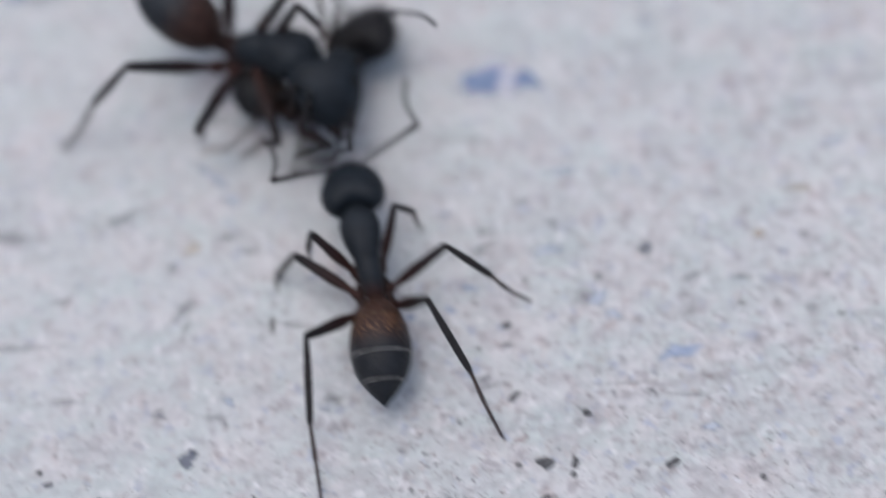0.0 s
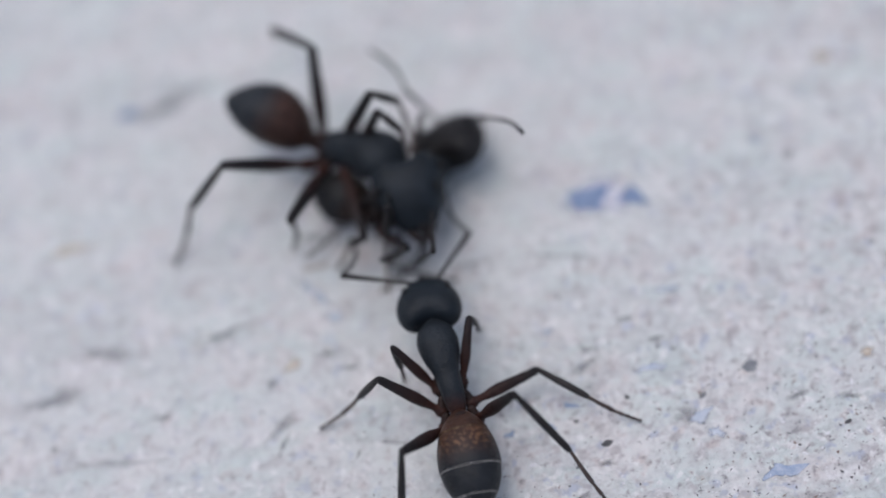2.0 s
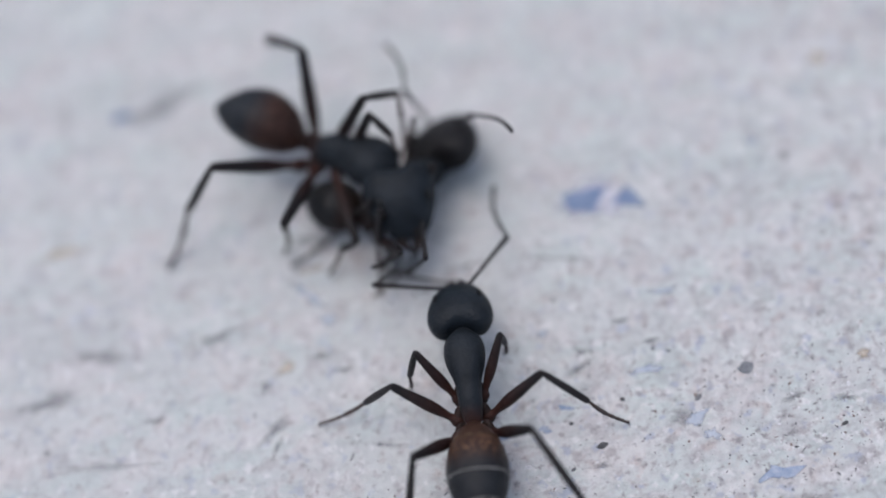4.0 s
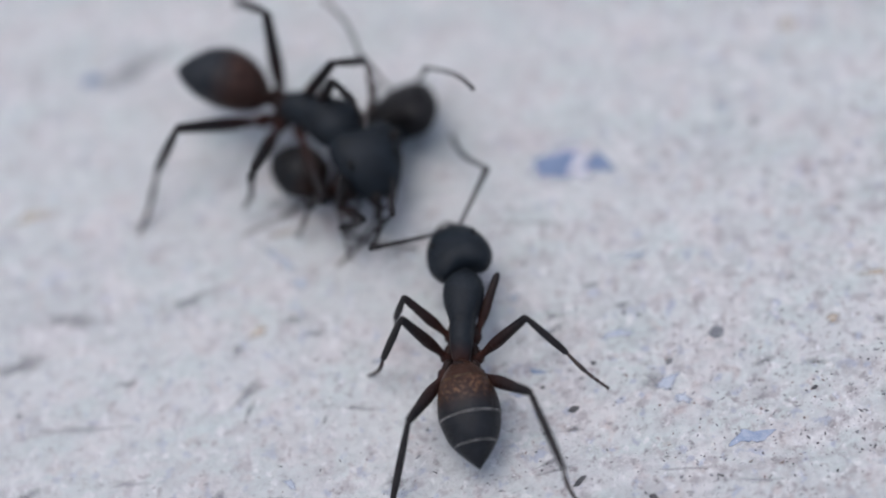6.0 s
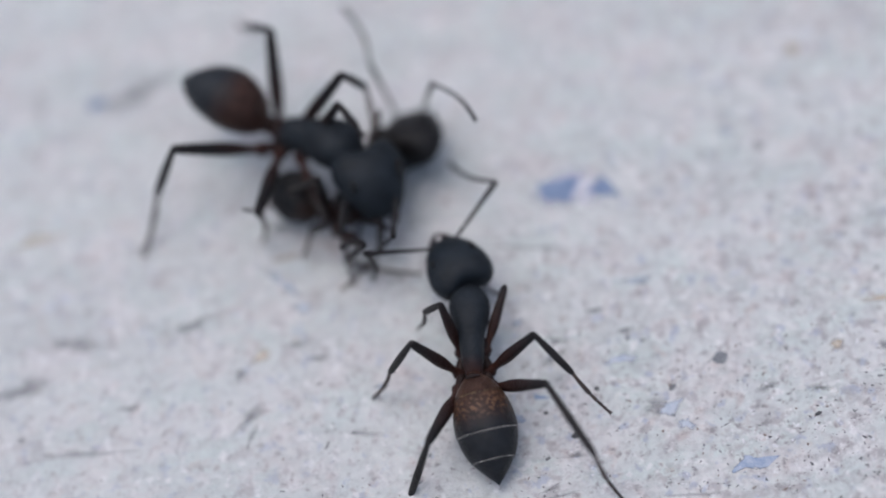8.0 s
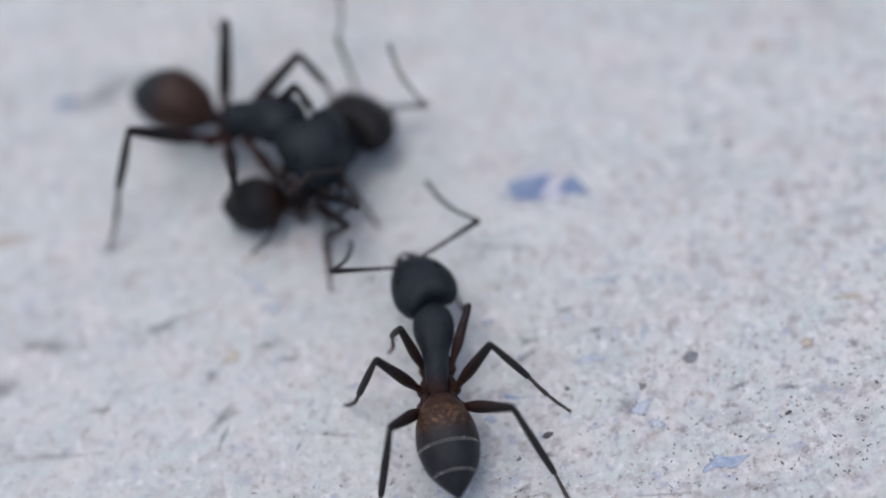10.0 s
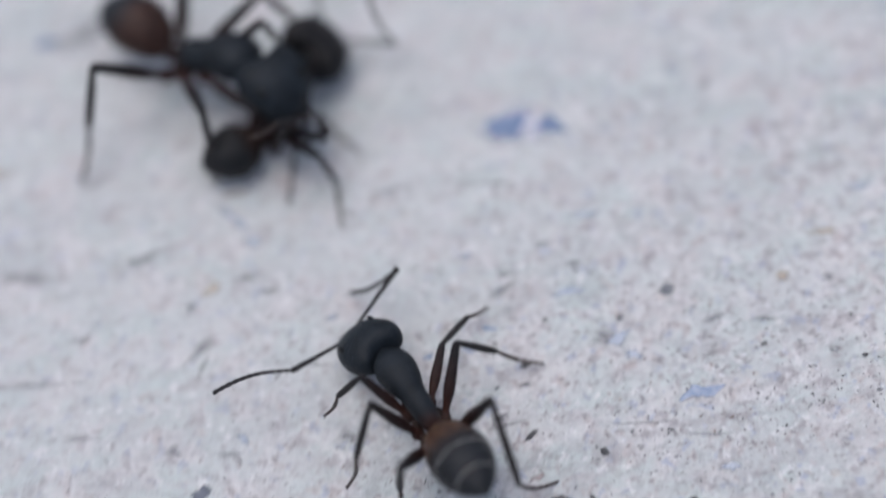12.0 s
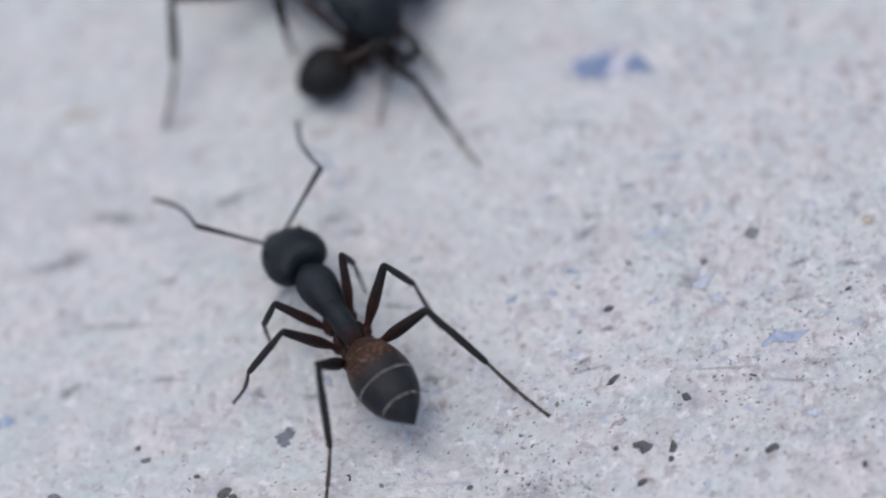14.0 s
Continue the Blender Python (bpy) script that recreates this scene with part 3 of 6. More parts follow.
SCAPE, FUNICULUS, TRUNK = 2.45, 2.7, 3.4


def head_mesh(s):
    """A heart-shaped head, its neck at the origin, its face along +y."""
    rings = spline([(-0.12, 0, 0, 0.25, 0.22), (-0.02, 0, 0, 0.84, 0.46), (0.22, 0, 0.02, 1.05, 0.62), (0.6, 0, 0.01, 1.11, 0.70), (1.1, 0, -0.03, 1.02, 0.68),
                    (1.55, 0, -0.1, 0.84, 0.56), (1.88, 0, -0.18, 0.64, 0.40), (2.06, 0, -0.22, 0.48, 0.26), (2.12, 0, -0.24, 0.2, 0.14)], 5)
    bm = loft([tuple(v * s for v in r) for r in rings], 36, power=2.15)
    for v in bm.verts:  # notch between the rear lobes
        x, y = v.co.x / (MM * s), v.co.y / (MM * s)
        if y < 0.6:
            v.co.y += MM * s * (0.22 * math.exp(-(x / 0.45) ** 2) - 0.13 * math.exp(-((abs(x) - 0.68) / 0.3) ** 2)) * (0.6 - y)
    return bm


def trunk_mesh(s, girth):
    """The mesosoma: broad pronotum in front, pinched behind, sloping to the waist."""
    rings = spline([(1.78, 0, -0.1, 0.16, 0.18), (1.66, 0, -0.06, 0.32, 0.3), (1.35, 0, 0.0, 0.63, 0.5), (0.9, 0, 0.05, 0.745, 0.6), (0.4, 0, 0.06, 0.68, 0.62), (0.0, 0, 0.04, 0.53, 0.58),
                    (-0.3, 0, 0.0, 0.46, 0.52), (-0.8, 0, -0.02, 0.43, 0.52), (-1.25, 0, -0.1, 0.38, 0.44), (-1.55, 0, -0.2, 0.28, 0.28), (-1.7, 0, -0.24, 0.16, 0.16)], 4)
    bm = loft([(y * s, x * s, z * s, w * s * girth, h * s * girth) for y, x, z, w, h in rings], 28, power=2.2)
    return bm


def gaster_profile(u, sharp):
    """Half width at u from 0 (waist) to 1 (tip)."""
    power = 0.56 + sharp * max(0.0, (u - 0.5) / 0.5) ** 1.5 + 0.06 * max(0.0, (0.4 - u) / 0.4)
    return 1.03 * math.sin(math.pi * min(u, 1.0) ** 0.92) ** power


def build_ant(label, s, leg_s, gaster_mat, gaster_length=3.5, head_s=1.0, girth=1.0, head_mat=HEAD, margins=(DOTTED, MARGIN), gaster_width=1.0, tip=0.3, thick=1.0, arch=0.05, gaster_at=0.2):
    ant = new("ant")
    tagged(ant, label, "ant", "ants on the cement")
    p = {"ant": ant, "s": s, "leg": leg_s, "head_s": head_s, "gaster_at": gaster_at}
    p["mesosoma"] = part("mesosoma", trunk_mesh(s, girth), THORAX, ant, "dark grey-black granular thorax")
    hs = s * head_s
    head = p["head"] = part("head", head_mesh(hs), head_mat, ant, "matt black heart-shaped head")
    for sg in (-1, 1):
        bm = bmesh.new()
        bmesh.ops.create_uvsphere(bm, u_segments=16, v_segments=10, radius=0.17 * hs * MM)
        for v in bm.verts:
            v.co = Vector((v.co.x * 0.55, v.co.y * 1.15, v.co.z))
        eye = part("eye", bm, EYE, head, "small glossy dark eye")
        eye.location = Vector((sg * 0.74, 1.1, 0.42)) * hs * MM
        bm = loft([tuple(v * hs for v in r) for r in spline([(0, sg * 0.28, -0.24, 0.16, 0.12), (0.25, sg * 0.3, -0.27, 0.17, 0.1), (0.5, sg * 0.17, -0.3, 0.11, 0.07), (0.66, sg * 0.02, -0.32, 0.03, 0.03)], 3)], 10)
        jaw = part("mandible", bm, JAW, head, "dark curved mandible")
        jaw.location = (0, 1.9 * hs * MM, 0)
    # waist node
    bm = loft([tuple(v * s for v in r) for r in spline([(0.12, 0, -0.05, 0.12, 0.12), (0.0, 0, 0.05, 0.24, 0.3), (-0.16, 0, 0.16, 0.3, 0.36), (-0.3, 0, 0.02, 0.2, 0.26), (-0.42, 0, -0.06, 0.12, 0.12)], 3)], 16)
    p["petiole"] = part("petiole", bm, RUFOUS, ant, "reddish-brown waist node")
    p["petiole"].location = (0, -TRUNK / 2 * s * MM, -0.12 * s * MM)
    # gaster: overlapping plates with pale hind margins; y runs backwards from the waist
    length = gaster_length * s
    cuts = [0.0, 0.2, 0.54, 0.78, 1.0]
    gaster = None
    for i, (a, b) in enumerate(zip(cuts, cuts[1:])):
        rings = []
        steps = 14
        for j in range(steps + 1):
            u = a + (b - a) * j / steps
            w = gaster_profile(max(u, 0.004), tip) * gaster_width * s * (1.0 + 0.022 * (j / steps) ** 2)
            rings.append((-u * length, 0, arch * s * math.sin(math.pi * u), w, w * 0.9))
        if i:
            first = rings[0]
            rings.insert(0, (first[0] + 0.1 * s, 0, first[2], first[3] * 0.97, first[4] * 0.97))
        bm = loft(rings, 40)
        if gaster is None:
            gaster = p["gaster"] = part("gaster", bm, gaster_mat, ant, "oval gaster, rufous in front and black behind")
        else:
            part("tergite", bm, gaster_mat, gaster, "black gaster plate")
        if i < 3:
            e = rings[-1]
            bm = loft([(e[0] + 0.012 * s, 0, e[2], e[3] * 1.001, e[4] * 1.001), (e[0] - 0.002 * s, 0, e[2], e[3] * 1.007, e[4] * 1.007),
                       (e[0] - 0.01 * s, 0, e[2], e[3] * 1.003, e[4] * 1.003)], 40)
            part("tergite_margin", bm, margins[min(i, 1)], gaster, "thin paler plate margin")
    for side in ("left", "right"):
        r = 0.088 * s
        bm = loft(spline([(0, 0, 0, r * 0.9, r * 0.9), (0.15 * s, 0, 0, r * 0.65, r * 0.65), (SCAPE * s * 0.6, 0, 0, r * 0.85, r * 0.85), (SCAPE * s * 0.97, 0, 0, r * 1.15, r * 1.15), (SCAPE * s, 0, 0, r * 0.6, r * 0.6)], 4), 12)
        p[side + "_scape"] = part("antenna_scape", bm, LEG, ant, "thin black antenna base joint")
        rings, n = [], 11
        for j in range(n):
            a, b = FUNICULUS * s * j / n, FUNICULUS * s * (j + 1) / n
            w = s * (0.062 + 0.02 * j / n)
            bow = 0.24 * s * (1 if side == "left" else -1)
            rings += [(q, bow * math.sin(math.pi * q / (FUNICULUS * s)), 0, w * f, w * f) for q, f in ((a + 0.01, 0.7), ((a + b) / 2, 1.0), (b - 0.02, 1.02))]
        rings.append((FUNICULUS * s + 0.02, 0, 0, 0.015, 0.015))
        p[side + "_funiculus"] = part("antenna_funiculus", loft(rings, 10), LEG, ant, "thin beaded antenna tip")
        for kind, (lf, lt, la, rf, rt) in LEGS.items():
            lf, lt, la, rf, rt = lf * s * leg_s[0], lt * s * leg_s[1], la * s * leg_s[2], rf * s * thick, rt * s * thick
            key = kind + "_" + side
            hx, hy, hz = (v * s for v in HIPS[kind])
            hx *= -1 if side == "left" else 1
            bm = loft(spline([(hy + 0.42 * s, hx * 0.75, hz + 0.22 * s, 0.10 * s, 0.10 * s), (hy + 0.3 * s, hx * 0.8, hz + 0.14 * s, 0.18 * s, 0.22 * s), (hy + 0.05 * s, hx * 0.92, hz + 0.02 * s, 0.20 * s, 0.22 * s),
                              (hy - 0.16 * s, hx * 0.98, hz - 0.03 * s, 0.14 * s, 0.15 * s), (hy - 0.24 * s, hx, hz - 0.04 * s, 0.06 * s, 0.06 * s)], 4), 14)
            part("coxa", bm, RUFOUS, ant, "dark reddish hip joint")
            bm = loft(spline([(-0.18 * s, 0, 0.05, rf * 0.7, rf * 0.7), (0.05, 0, 0, rf * 1.15, rf * 1.15), (lf * 0.13, 0, 0, rf * 0.62, rf * 0.62), (lf * 0.4, 0, 0, rf, rf * 1.05), (lf * 0.75, 0, 0, rf * 0.82, rf * 0.85),
                              (lf * 0.97, 0, 0, rf * 0.66, rf * 0.66), (lf * 1.015, 0, 0, rf * 0.35, rf * 0.35)], 4), 14)
            p[key + "_femur"] = part("femur", bm, FEMUR, ant, "reddish-black thigh of the leg")
            bm = loft(spline([(-0.02, 0, 0, rt * 0.7, rt * 0.7), (lt * 0.08, 0, 0, rt * 0.85, rt * 0.85), (lt * 0.5, 0, 0, rt * 1.12, rt * 1.12), (lt * 0.92, 0, 0, rt * 0.95, rt * 0.95), (lt, 0, 0, rt * 0.5, rt * 0.5)], 4), 12)
            loft([(lt * 0.93, 0, -rt * 0.6, 0.018 * s, 0.018 * s), (lt * 1.0, 0.02 * s, -rt * 1.6, 0.014 * s, 0.014 * s), (lt * 1.04, 0.03 * s, -rt * 2.4, 0.003, 0.003)], 6, bm)
            p[key + "_tibia"] = part("tibia", bm, LEG, ant, "thin black shank with a spur")
            rings = []
            for a, b in ((0, 0.5), (0.5, 0.68), (0.68, 0.8), (0.8, 0.89), (0.89, 1.0)):
                w = rt * (0.66 - 0.2 * a)
                rings += [(q, 0, -0.075 * la * math.sin(math.pi * q / la), w * f, w * f) for q, f in ((la * a + 0.01, 0.72), (la * (a + b) / 2, 0.92), (la * b - 0.015, 1.08))]
            rings.append((la * 1.005, 0, 0, rt * 0.2, rt * 0.2))
            bm = loft(rings, 10)
            for sg in (-1, 1):
                loft([(la * 0.98, sg * 0.02 * s, 0, 0.02 * s, 0.02 * s), (la * 0.98 + 0.08 * s, sg * 0.07 * s, -0.02 * s, 0.014 * s, 0.014 * s), (la * 0.98 + 0.13 * s, sg * 0.09 * s, -0.06 * s, 0.003, 0.003)], 6, bm)
            p[key + "_tarsus"] = part("tarsus", bm, TARSUS, ant, "jointed brownish foot with paired claws")
    return p


class Stances:
    """Places of an ant's joints (mm) at given times, and its parts keyed by them."""

    def __init__(self, parts, roll=0):
        self.p, self.roll, self.times, self.rows, self.names = parts, roll, [], [], None

    def at(self, t, roll=None, **joints):
        flat, names = [self.roll if roll is None else roll, 0, 0], [("roll", 0)]
        for name, v in joints.items():
            for i, q in enumerate(v if isinstance(v[0], tuple) else (v,)):
                flat += q
                names.append((name, i))
        self.times.append(t)
        self.rows.append(flat)
        self.names = names

    def value(self, t):
        """All joints at t: a monotone cubic between the given times, so that planted feet stay put."""
        T, V = np.array(self.times), np.array(self.rows)
        h, d = np.diff(T), np.diff(V, axis=0) / np.diff(T)[:, None]
        m = np.zeros_like(V)
        same = d[:-1] * d[1:] > 0
        with np.errstate(divide="ignore", invalid="ignore"):
            m[1:-1] = np.where(same, 2 / (1 / d[:-1] + 1 / d[1:]), 0)
        i = int(np.clip(np.searchsorted(T, t) - 1, 0, len(h) - 1))
        u = (t - T[i]) / h[i]
        v = V[i] * (1 + 2 * u) * (1 - u) ** 2 + h[i] * m[i] * u * (1 - u) ** 2 + V[i + 1] * u * u * (3 - 2 * u) + h[i] * m[i + 1] * u * u * (u - 1)
        return {n: Vector(v[3 * k:3 * k + 3]) for k, n in enumerate(self.names)}

    def key(self, step):
        p, s = self.p, self.p["s"]
        rows = {}
        for k in range(int(round(14.0 / step)) + 1):
            t = min(k * step, 14.0)
            j = self.value(t)
            y = (j["neck", 0] - j["waist", 0]).normalized()
            o = (j["neck", 0] + j["waist", 0]) / 2
            root = frame_on(o, y, Vector((0, 0, 1)), j["roll", 0].x)
            back = root.inverted()
            rows.setdefault("ant", []).append((t, in_metres(root)))

            def put(name, start, end, up):
                rows.setdefault(name, []).append((t, in_metres(back @ frame_on(start, (end - start).normalized(), up))))

            top = root.to_3x3() @ Vector((0, 0, 1))
            neck = root @ Vector((0, TRUNK / 2 * s, 0))
            waist = root @ Vector((0, -TRUNK / 2 * s, -0.05 * s))
            face = (j["face", 0] - neck).normalized()
            put("head", neck, j["face", 0], top)
            tail = (j["tail", 0] - waist).normalized()
            put("gaster", waist + tail * p["gaster_at"] * s, waist - tail, top)
            hm = frame_on(neck, face, top)
            for side, sg in (("left", -1), ("right", 1)):
                base = hm @ (Vector((sg * 0.40, 1.78, 0.16)) * s * p["head_s"])
                e = base + (j[side + "_feeler", 0] - base).normalized() * SCAPE * s
                put(side + "_scape", base, e, Vector((0, 0, 1)))
                put(side + "_funiculus", e, j[side + "_feeler", 1], Vector((0, 0, 1)))
                for kind, (lf, lt, la, _, _) in LEGS.items():
                    leg = kind + "_" + side
                    hx, hy, hz = HIPS[kind]
                    hip = root @ (Vector((sg * hx, hy, hz)) * s)
                    knee = hip + (j[leg, 0] - hip).normalized() * lf * s * p["leg"][0]
                    ankle = knee + (j[leg, 1] - knee).normalized() * lt * s * p["leg"][1]
                    put(leg + "_femur", hip, knee, Vector((0, 0, 1)))
                    put(leg + "_tibia", knee, ankle, Vector((0, 0, 1)))
                    put(leg + "_tarsus", ankle, j[leg, 2], Vector((0, 0, 1)))
        for name, r in rows.items():
            walk(p[name], r)


def frame_on(o, y, up, roll=0):
    """A frame at o with its y axis along y and its z axis towards up."""
    x = y.cross(up)
    if x.length < 1e-4:
        x = y.cross(Vector((0, 1, 0)))
    x.normalize()
    z = x.cross(y)
    a = radians(roll)
    x, z = x * math.cos(a) + z * math.sin(a), z * math.cos(a) - x * math.sin(a)
    m = Matrix((x, y, z)).transposed().to_4x4()
    m.translation = o
    return m


def in_metres(m):
    q = m.copy()
    q.translation = m.translation * MM
    return q


watcher = build_ant("black ant with rufous gaster base, standing free on the cement", 1.0, (1, 1, 1), GASTER, 3.85, girth=0.93, tip=0.45, gaster_at=-0.15)
biter = build_ant("black ant with rufous gaster raised, gripping another ant", 1.0, (1.32, 0.8, 0.9), GASTER_RED, 3.45, 1.14, girth=1.28, gaster_width=1.08, tip=0.1, thick=1.18, arch=0.3, margins=(RUFOUS, DIM))
held = build_ant("smaller black ant held down on its side by another", 0.93, (1.2, 1.12, 1.05), GASTER_DARK, 2.5, 1.28, head_mat=HEAD_BROWN, tip=0.05, margins=(JAW, JAW))


def motions():
    s = Stances(watcher)
    s.at(0, neck=(-0.75, 2.21, 2.37), waist=(-0.74, -1.16, 1.96), face=(-0.67, 4.35, 1.66), tail=(-1.20, -4.70, 1.41),
         left_feeler=((-3.31, 3.58, 2.83), (-3.24, 5.86, 1.40)), right_feeler=((2.02, 4.77, 2.42), (2.03, 7.19, 1.24)),
         front_left=((-2.25, 1.14, 2.78), (-2.69, 1.31, 1.16), (-2.79, 1.65, 0.07)), middle_left=((-3.02, 1.04, 1.92), (-3.75, 1.29, 0.31), (-4.22, -0.02, 0.06)), hind_left=((-3.28, -2.33, 2.89), (-3.77, -5.04, 1.82), (-3.92, -6.95, 0.11)),
         front_right=((0.44, 1.57, 2.70), (1.30, 1.91, 1.50), (1.42, 1.99, 0.09)), middle_right=((1.78, -0.15, 2.74), (3.19, -1.05, 1.74), (4.61, -1.65, -0.12)), hind_right=((0.84, -2.28, 3.67), (1.72, -4.34, 2.08), (2.46, -6.34, -0.04)))
    s.at(0.2, neck=(-0.17, 1.57, 2.05), waist=(-0.47, -1.82, 1.95), face=(-0.11, 3.70, 1.36), tail=(-0.96, -5.43, 1.84),
         left_feeler=((-2.83, 4.11, 2.02), (-3.68, 6.47, 1.02)), right_feeler=((2.09, 5.05, 1.66), (1.35, 7.31, 0.40)),
         front_left=((-2.06, 0.28, 2.84), (-2.57, 0.83, 1.21), (-2.52, 0.96, 0.07)), middle_left=((-2.55, -0.62, 3.25), (-3.66, -0.40, 1.35), (-4.21, -1.16, 0.33)), hind_left=((-2.94, -2.68, 3.29), (-3.71, -4.87, 1.35), (-3.97, -6.82, 0.20)),
         front_right=((0.45, 0.83, 2.73), (1.10, 1.44, 1.44), (1.18, 1.03, 0.11)), middle_right=((1.97, -0.65, 2.56), (3.42, -1.23, 1.18), (4.96, -1.88, 0.02)), hind_right=((1.07, -3.99, 2.74), (1.71, -5.57, 0.36), (2.52, -7.93, 0.08)))
    s.at(0.5, neck=(-0.83, 1.51, 2.38), waist=(-0.67, -1.86, 1.96), face=(-0.53, 3.66, 1.83), tail=(-1.01, -5.47, 1.78),
         left_feeler=((-3.37, 3.80, 2.37), (-4.24, 6.15, 1.38)), right_feeler=((1.40, 5.15, 1.79), (0.73, 7.41, 0.48)),
         front_left=((-2.16, 0.37, 2.85), (-2.49, 0.74, 1.21), (-2.51, 0.92, 0.08)), middle_left=((-2.60, -0.60, 3.27), (-3.63, -0.42, 1.34), (-4.21, -1.13, 0.30)), hind_left=((-2.97, -2.69, 3.31), (-3.70, -4.86, 1.35), (-3.97, -6.82, 0.20)),
         front_right=((0.46, 0.86, 2.73), (1.10, 1.46, 1.42), (1.20, 1.04, 0.11)), middle_right=((1.93, -0.66, 2.55), (3.41, -1.20, 1.16), (4.96, -1.87, 0.02)), hind_right=((1.06, -3.97, 2.71), (1.72, -5.57, 0.36), (2.52, -7.93, 0.08)))
    s.at(1, neck=(-1.01, 1.76, 2.29), waist=(-1.01, -1.62, 1.93), face=(-1.11, 3.88, 1.59), tail=(-1.14, -5.26, 1.98),
         left_feeler=((-3.84, 4.18, 2.26), (-4.62, 6.40, 0.91)), right_feeler=((0.52, 5.60, 1.15), (0.30, 8.14, 0.26)),
         front_left=((-2.45, 0.53, 2.82), (-2.55, 0.57, 1.18), (-2.54, 0.90, 0.07)), middle_left=((-3.14, -0.22, 2.93), (-4.21, 0.35, 0.93), (-5.28, 0.37, 0.30)), hind_left=((-3.16, -2.74, 3.29), (-3.75, -4.20, 0.79), (-4.01, -6.39, 0.16)),
         front_right=((0.08, 1.12, 2.70), (0.72, 1.68, 1.43), (0.85, 1.20, 0.09)), middle_right=((1.71, -0.56, 2.32), (3.40, -1.15, 1.19), (4.91, -1.88, 0.02)), hind_right=((0.48, -2.58, 3.80), (1.45, -4.41, 1.93), (2.52, -6.37, -0.03)))
    s.at(1.5, neck=(-1.40, 2.28, 1.99), waist=(-1.11, -1.10, 1.92), face=(-1.35, 4.41, 1.33), tail=(-1.05, -4.74, 1.66),
         left_feeler=((-4.07, 4.39, 2.37), (-3.93, 6.39, 0.56)), right_feeler=((0.71, 5.88, 1.38), (0.14, 8.26, 0.25)),
         front_left=((-2.61, 0.89, 2.74), (-2.67, 0.67, 1.17), (-2.61, 0.88, 0.08)), middle_left=((-3.39, 0.14, 2.76), (-4.57, 0.64, 0.72), (-5.53, 0.66, 0.38)), hind_left=((-3.28, -2.59, 3.12), (-3.76, -3.59, 0.41), (-3.99, -5.90, 0.11)),
         front_right=((-0.34, 1.48, 2.74), (0.12, 2.33, 1.34), (0.19, 2.21, 0.10)), middle_right=((1.59, -0.37, 2.32), (3.24, -1.07, 1.20), (4.86, -1.85, -0.04)), hind_right=((0.73, -1.79, 3.74), (2.09, -3.25, 1.71), (3.56, -5.00, 0.01)))
    s.at(2, neck=(-1.49, 2.38, 2.37), waist=(-1.18, -0.98, 1.96), face=(-1.44, 4.52, 1.70), tail=(-1.16, -4.62, 1.13),
         left_feeler=((-4.19, 4.80, 2.37), (-3.63, 6.87, 0.74)), right_feeler=((0.41, 6.07, 1.33), (-0.20, 8.46, 0.26)),
         front_left=((-2.75, 1.21, 2.86), (-2.74, 1.18, 1.24), (-2.81, 1.50, 0.08)), middle_left=((-3.46, 0.27, 2.96), (-4.51, 0.77, 0.96), (-5.57, 0.52, 0.31)), hind_left=((-3.22, -2.50, 3.16), (-3.76, -3.77, 0.57), (-4.02, -6.02, 0.13)),
         front_right=((-0.28, 1.81, 2.76), (0.02, 2.40, 1.34), (0.06, 2.90, 0.06)), middle_right=((1.49, 0.41, 1.07), (3.17, -0.93, 1.02), (4.87, -1.78, -0.03)), hind_right=((0.73, -1.54, 3.71), (2.18, -3.01, 1.58), (3.23, -4.76, 0.13)))
    s.at(4.5, neck=(-0.03, 1.87, 2.16), waist=(-0.36, -1.50, 1.89), face=(0.06, 4.06, 1.73), tail=(-0.85, -5.12, 1.85),
         left_feeler=((-2.72, 4.42, 1.93), (-1.78, 6.31, 0.25)), right_feeler=((2.11, 5.50, 1.59), (1.97, 8.07, 0.79)),
         front_left=((-1.60, 0.88, 2.74), (-2.38, 0.82, 1.39), (-2.42, 1.16, 0.08)), middle_left=((-2.65, 0.05, 2.61), (-4.08, 0.60, 0.89), (-5.39, 0.68, 0.21)), hind_left=((-2.55, -2.78, 3.19), (-3.41, -4.28, 0.76), (-4.18, -6.29, 0.17)),
         front_right=((1.01, 0.80, 2.78), (1.14, 1.36, 1.19), (1.02, 1.72, 0.06)), middle_right=((1.85, -0.77, 3.18), (3.21, -1.37, 1.99), (4.51, -1.63, -0.09)), hind_right=((1.44, -2.92, 3.42), (2.45, -5.18, 1.75), (3.33, -6.85, 0.14)))
    s.at(5, neck=(0.20, 2.43, 1.89), waist=(0.07, -0.96, 1.89), face=(0.19, 4.60, 1.40), tail=(-0.54, -4.56, 1.70),
         left_feeler=((-2.51, 5.02, 2.12), (-2.25, 6.99, 0.30)), right_feeler=((1.32, 6.59, 1.24), (0.71, 9.03, 0.26)),
         front_left=((-1.37, 1.22, 2.64), (-2.35, 1.05, 1.43), (-2.44, 0.98, 0.11)), middle_left=((-2.36, 0.39, 2.52), (-4.01, 0.68, 1.00), (-5.32, 0.68, 0.20)), hind_left=((-2.39, -2.50, 2.75), (-3.46, -3.50, 0.19), (-3.77, -5.59, 0.09)),
         front_right=((1.23, 1.37, 2.72), (1.11, 2.08, 1.17), (1.05, 2.47, 0.06)), middle_right=((2.04, -0.48, 3.33), (3.23, -1.17, 2.21), (4.40, -1.52, -0.09)), hind_right=((1.75, -2.73, 3.25), (2.50, -5.29, 1.84), (3.23, -6.88, 0.16)))
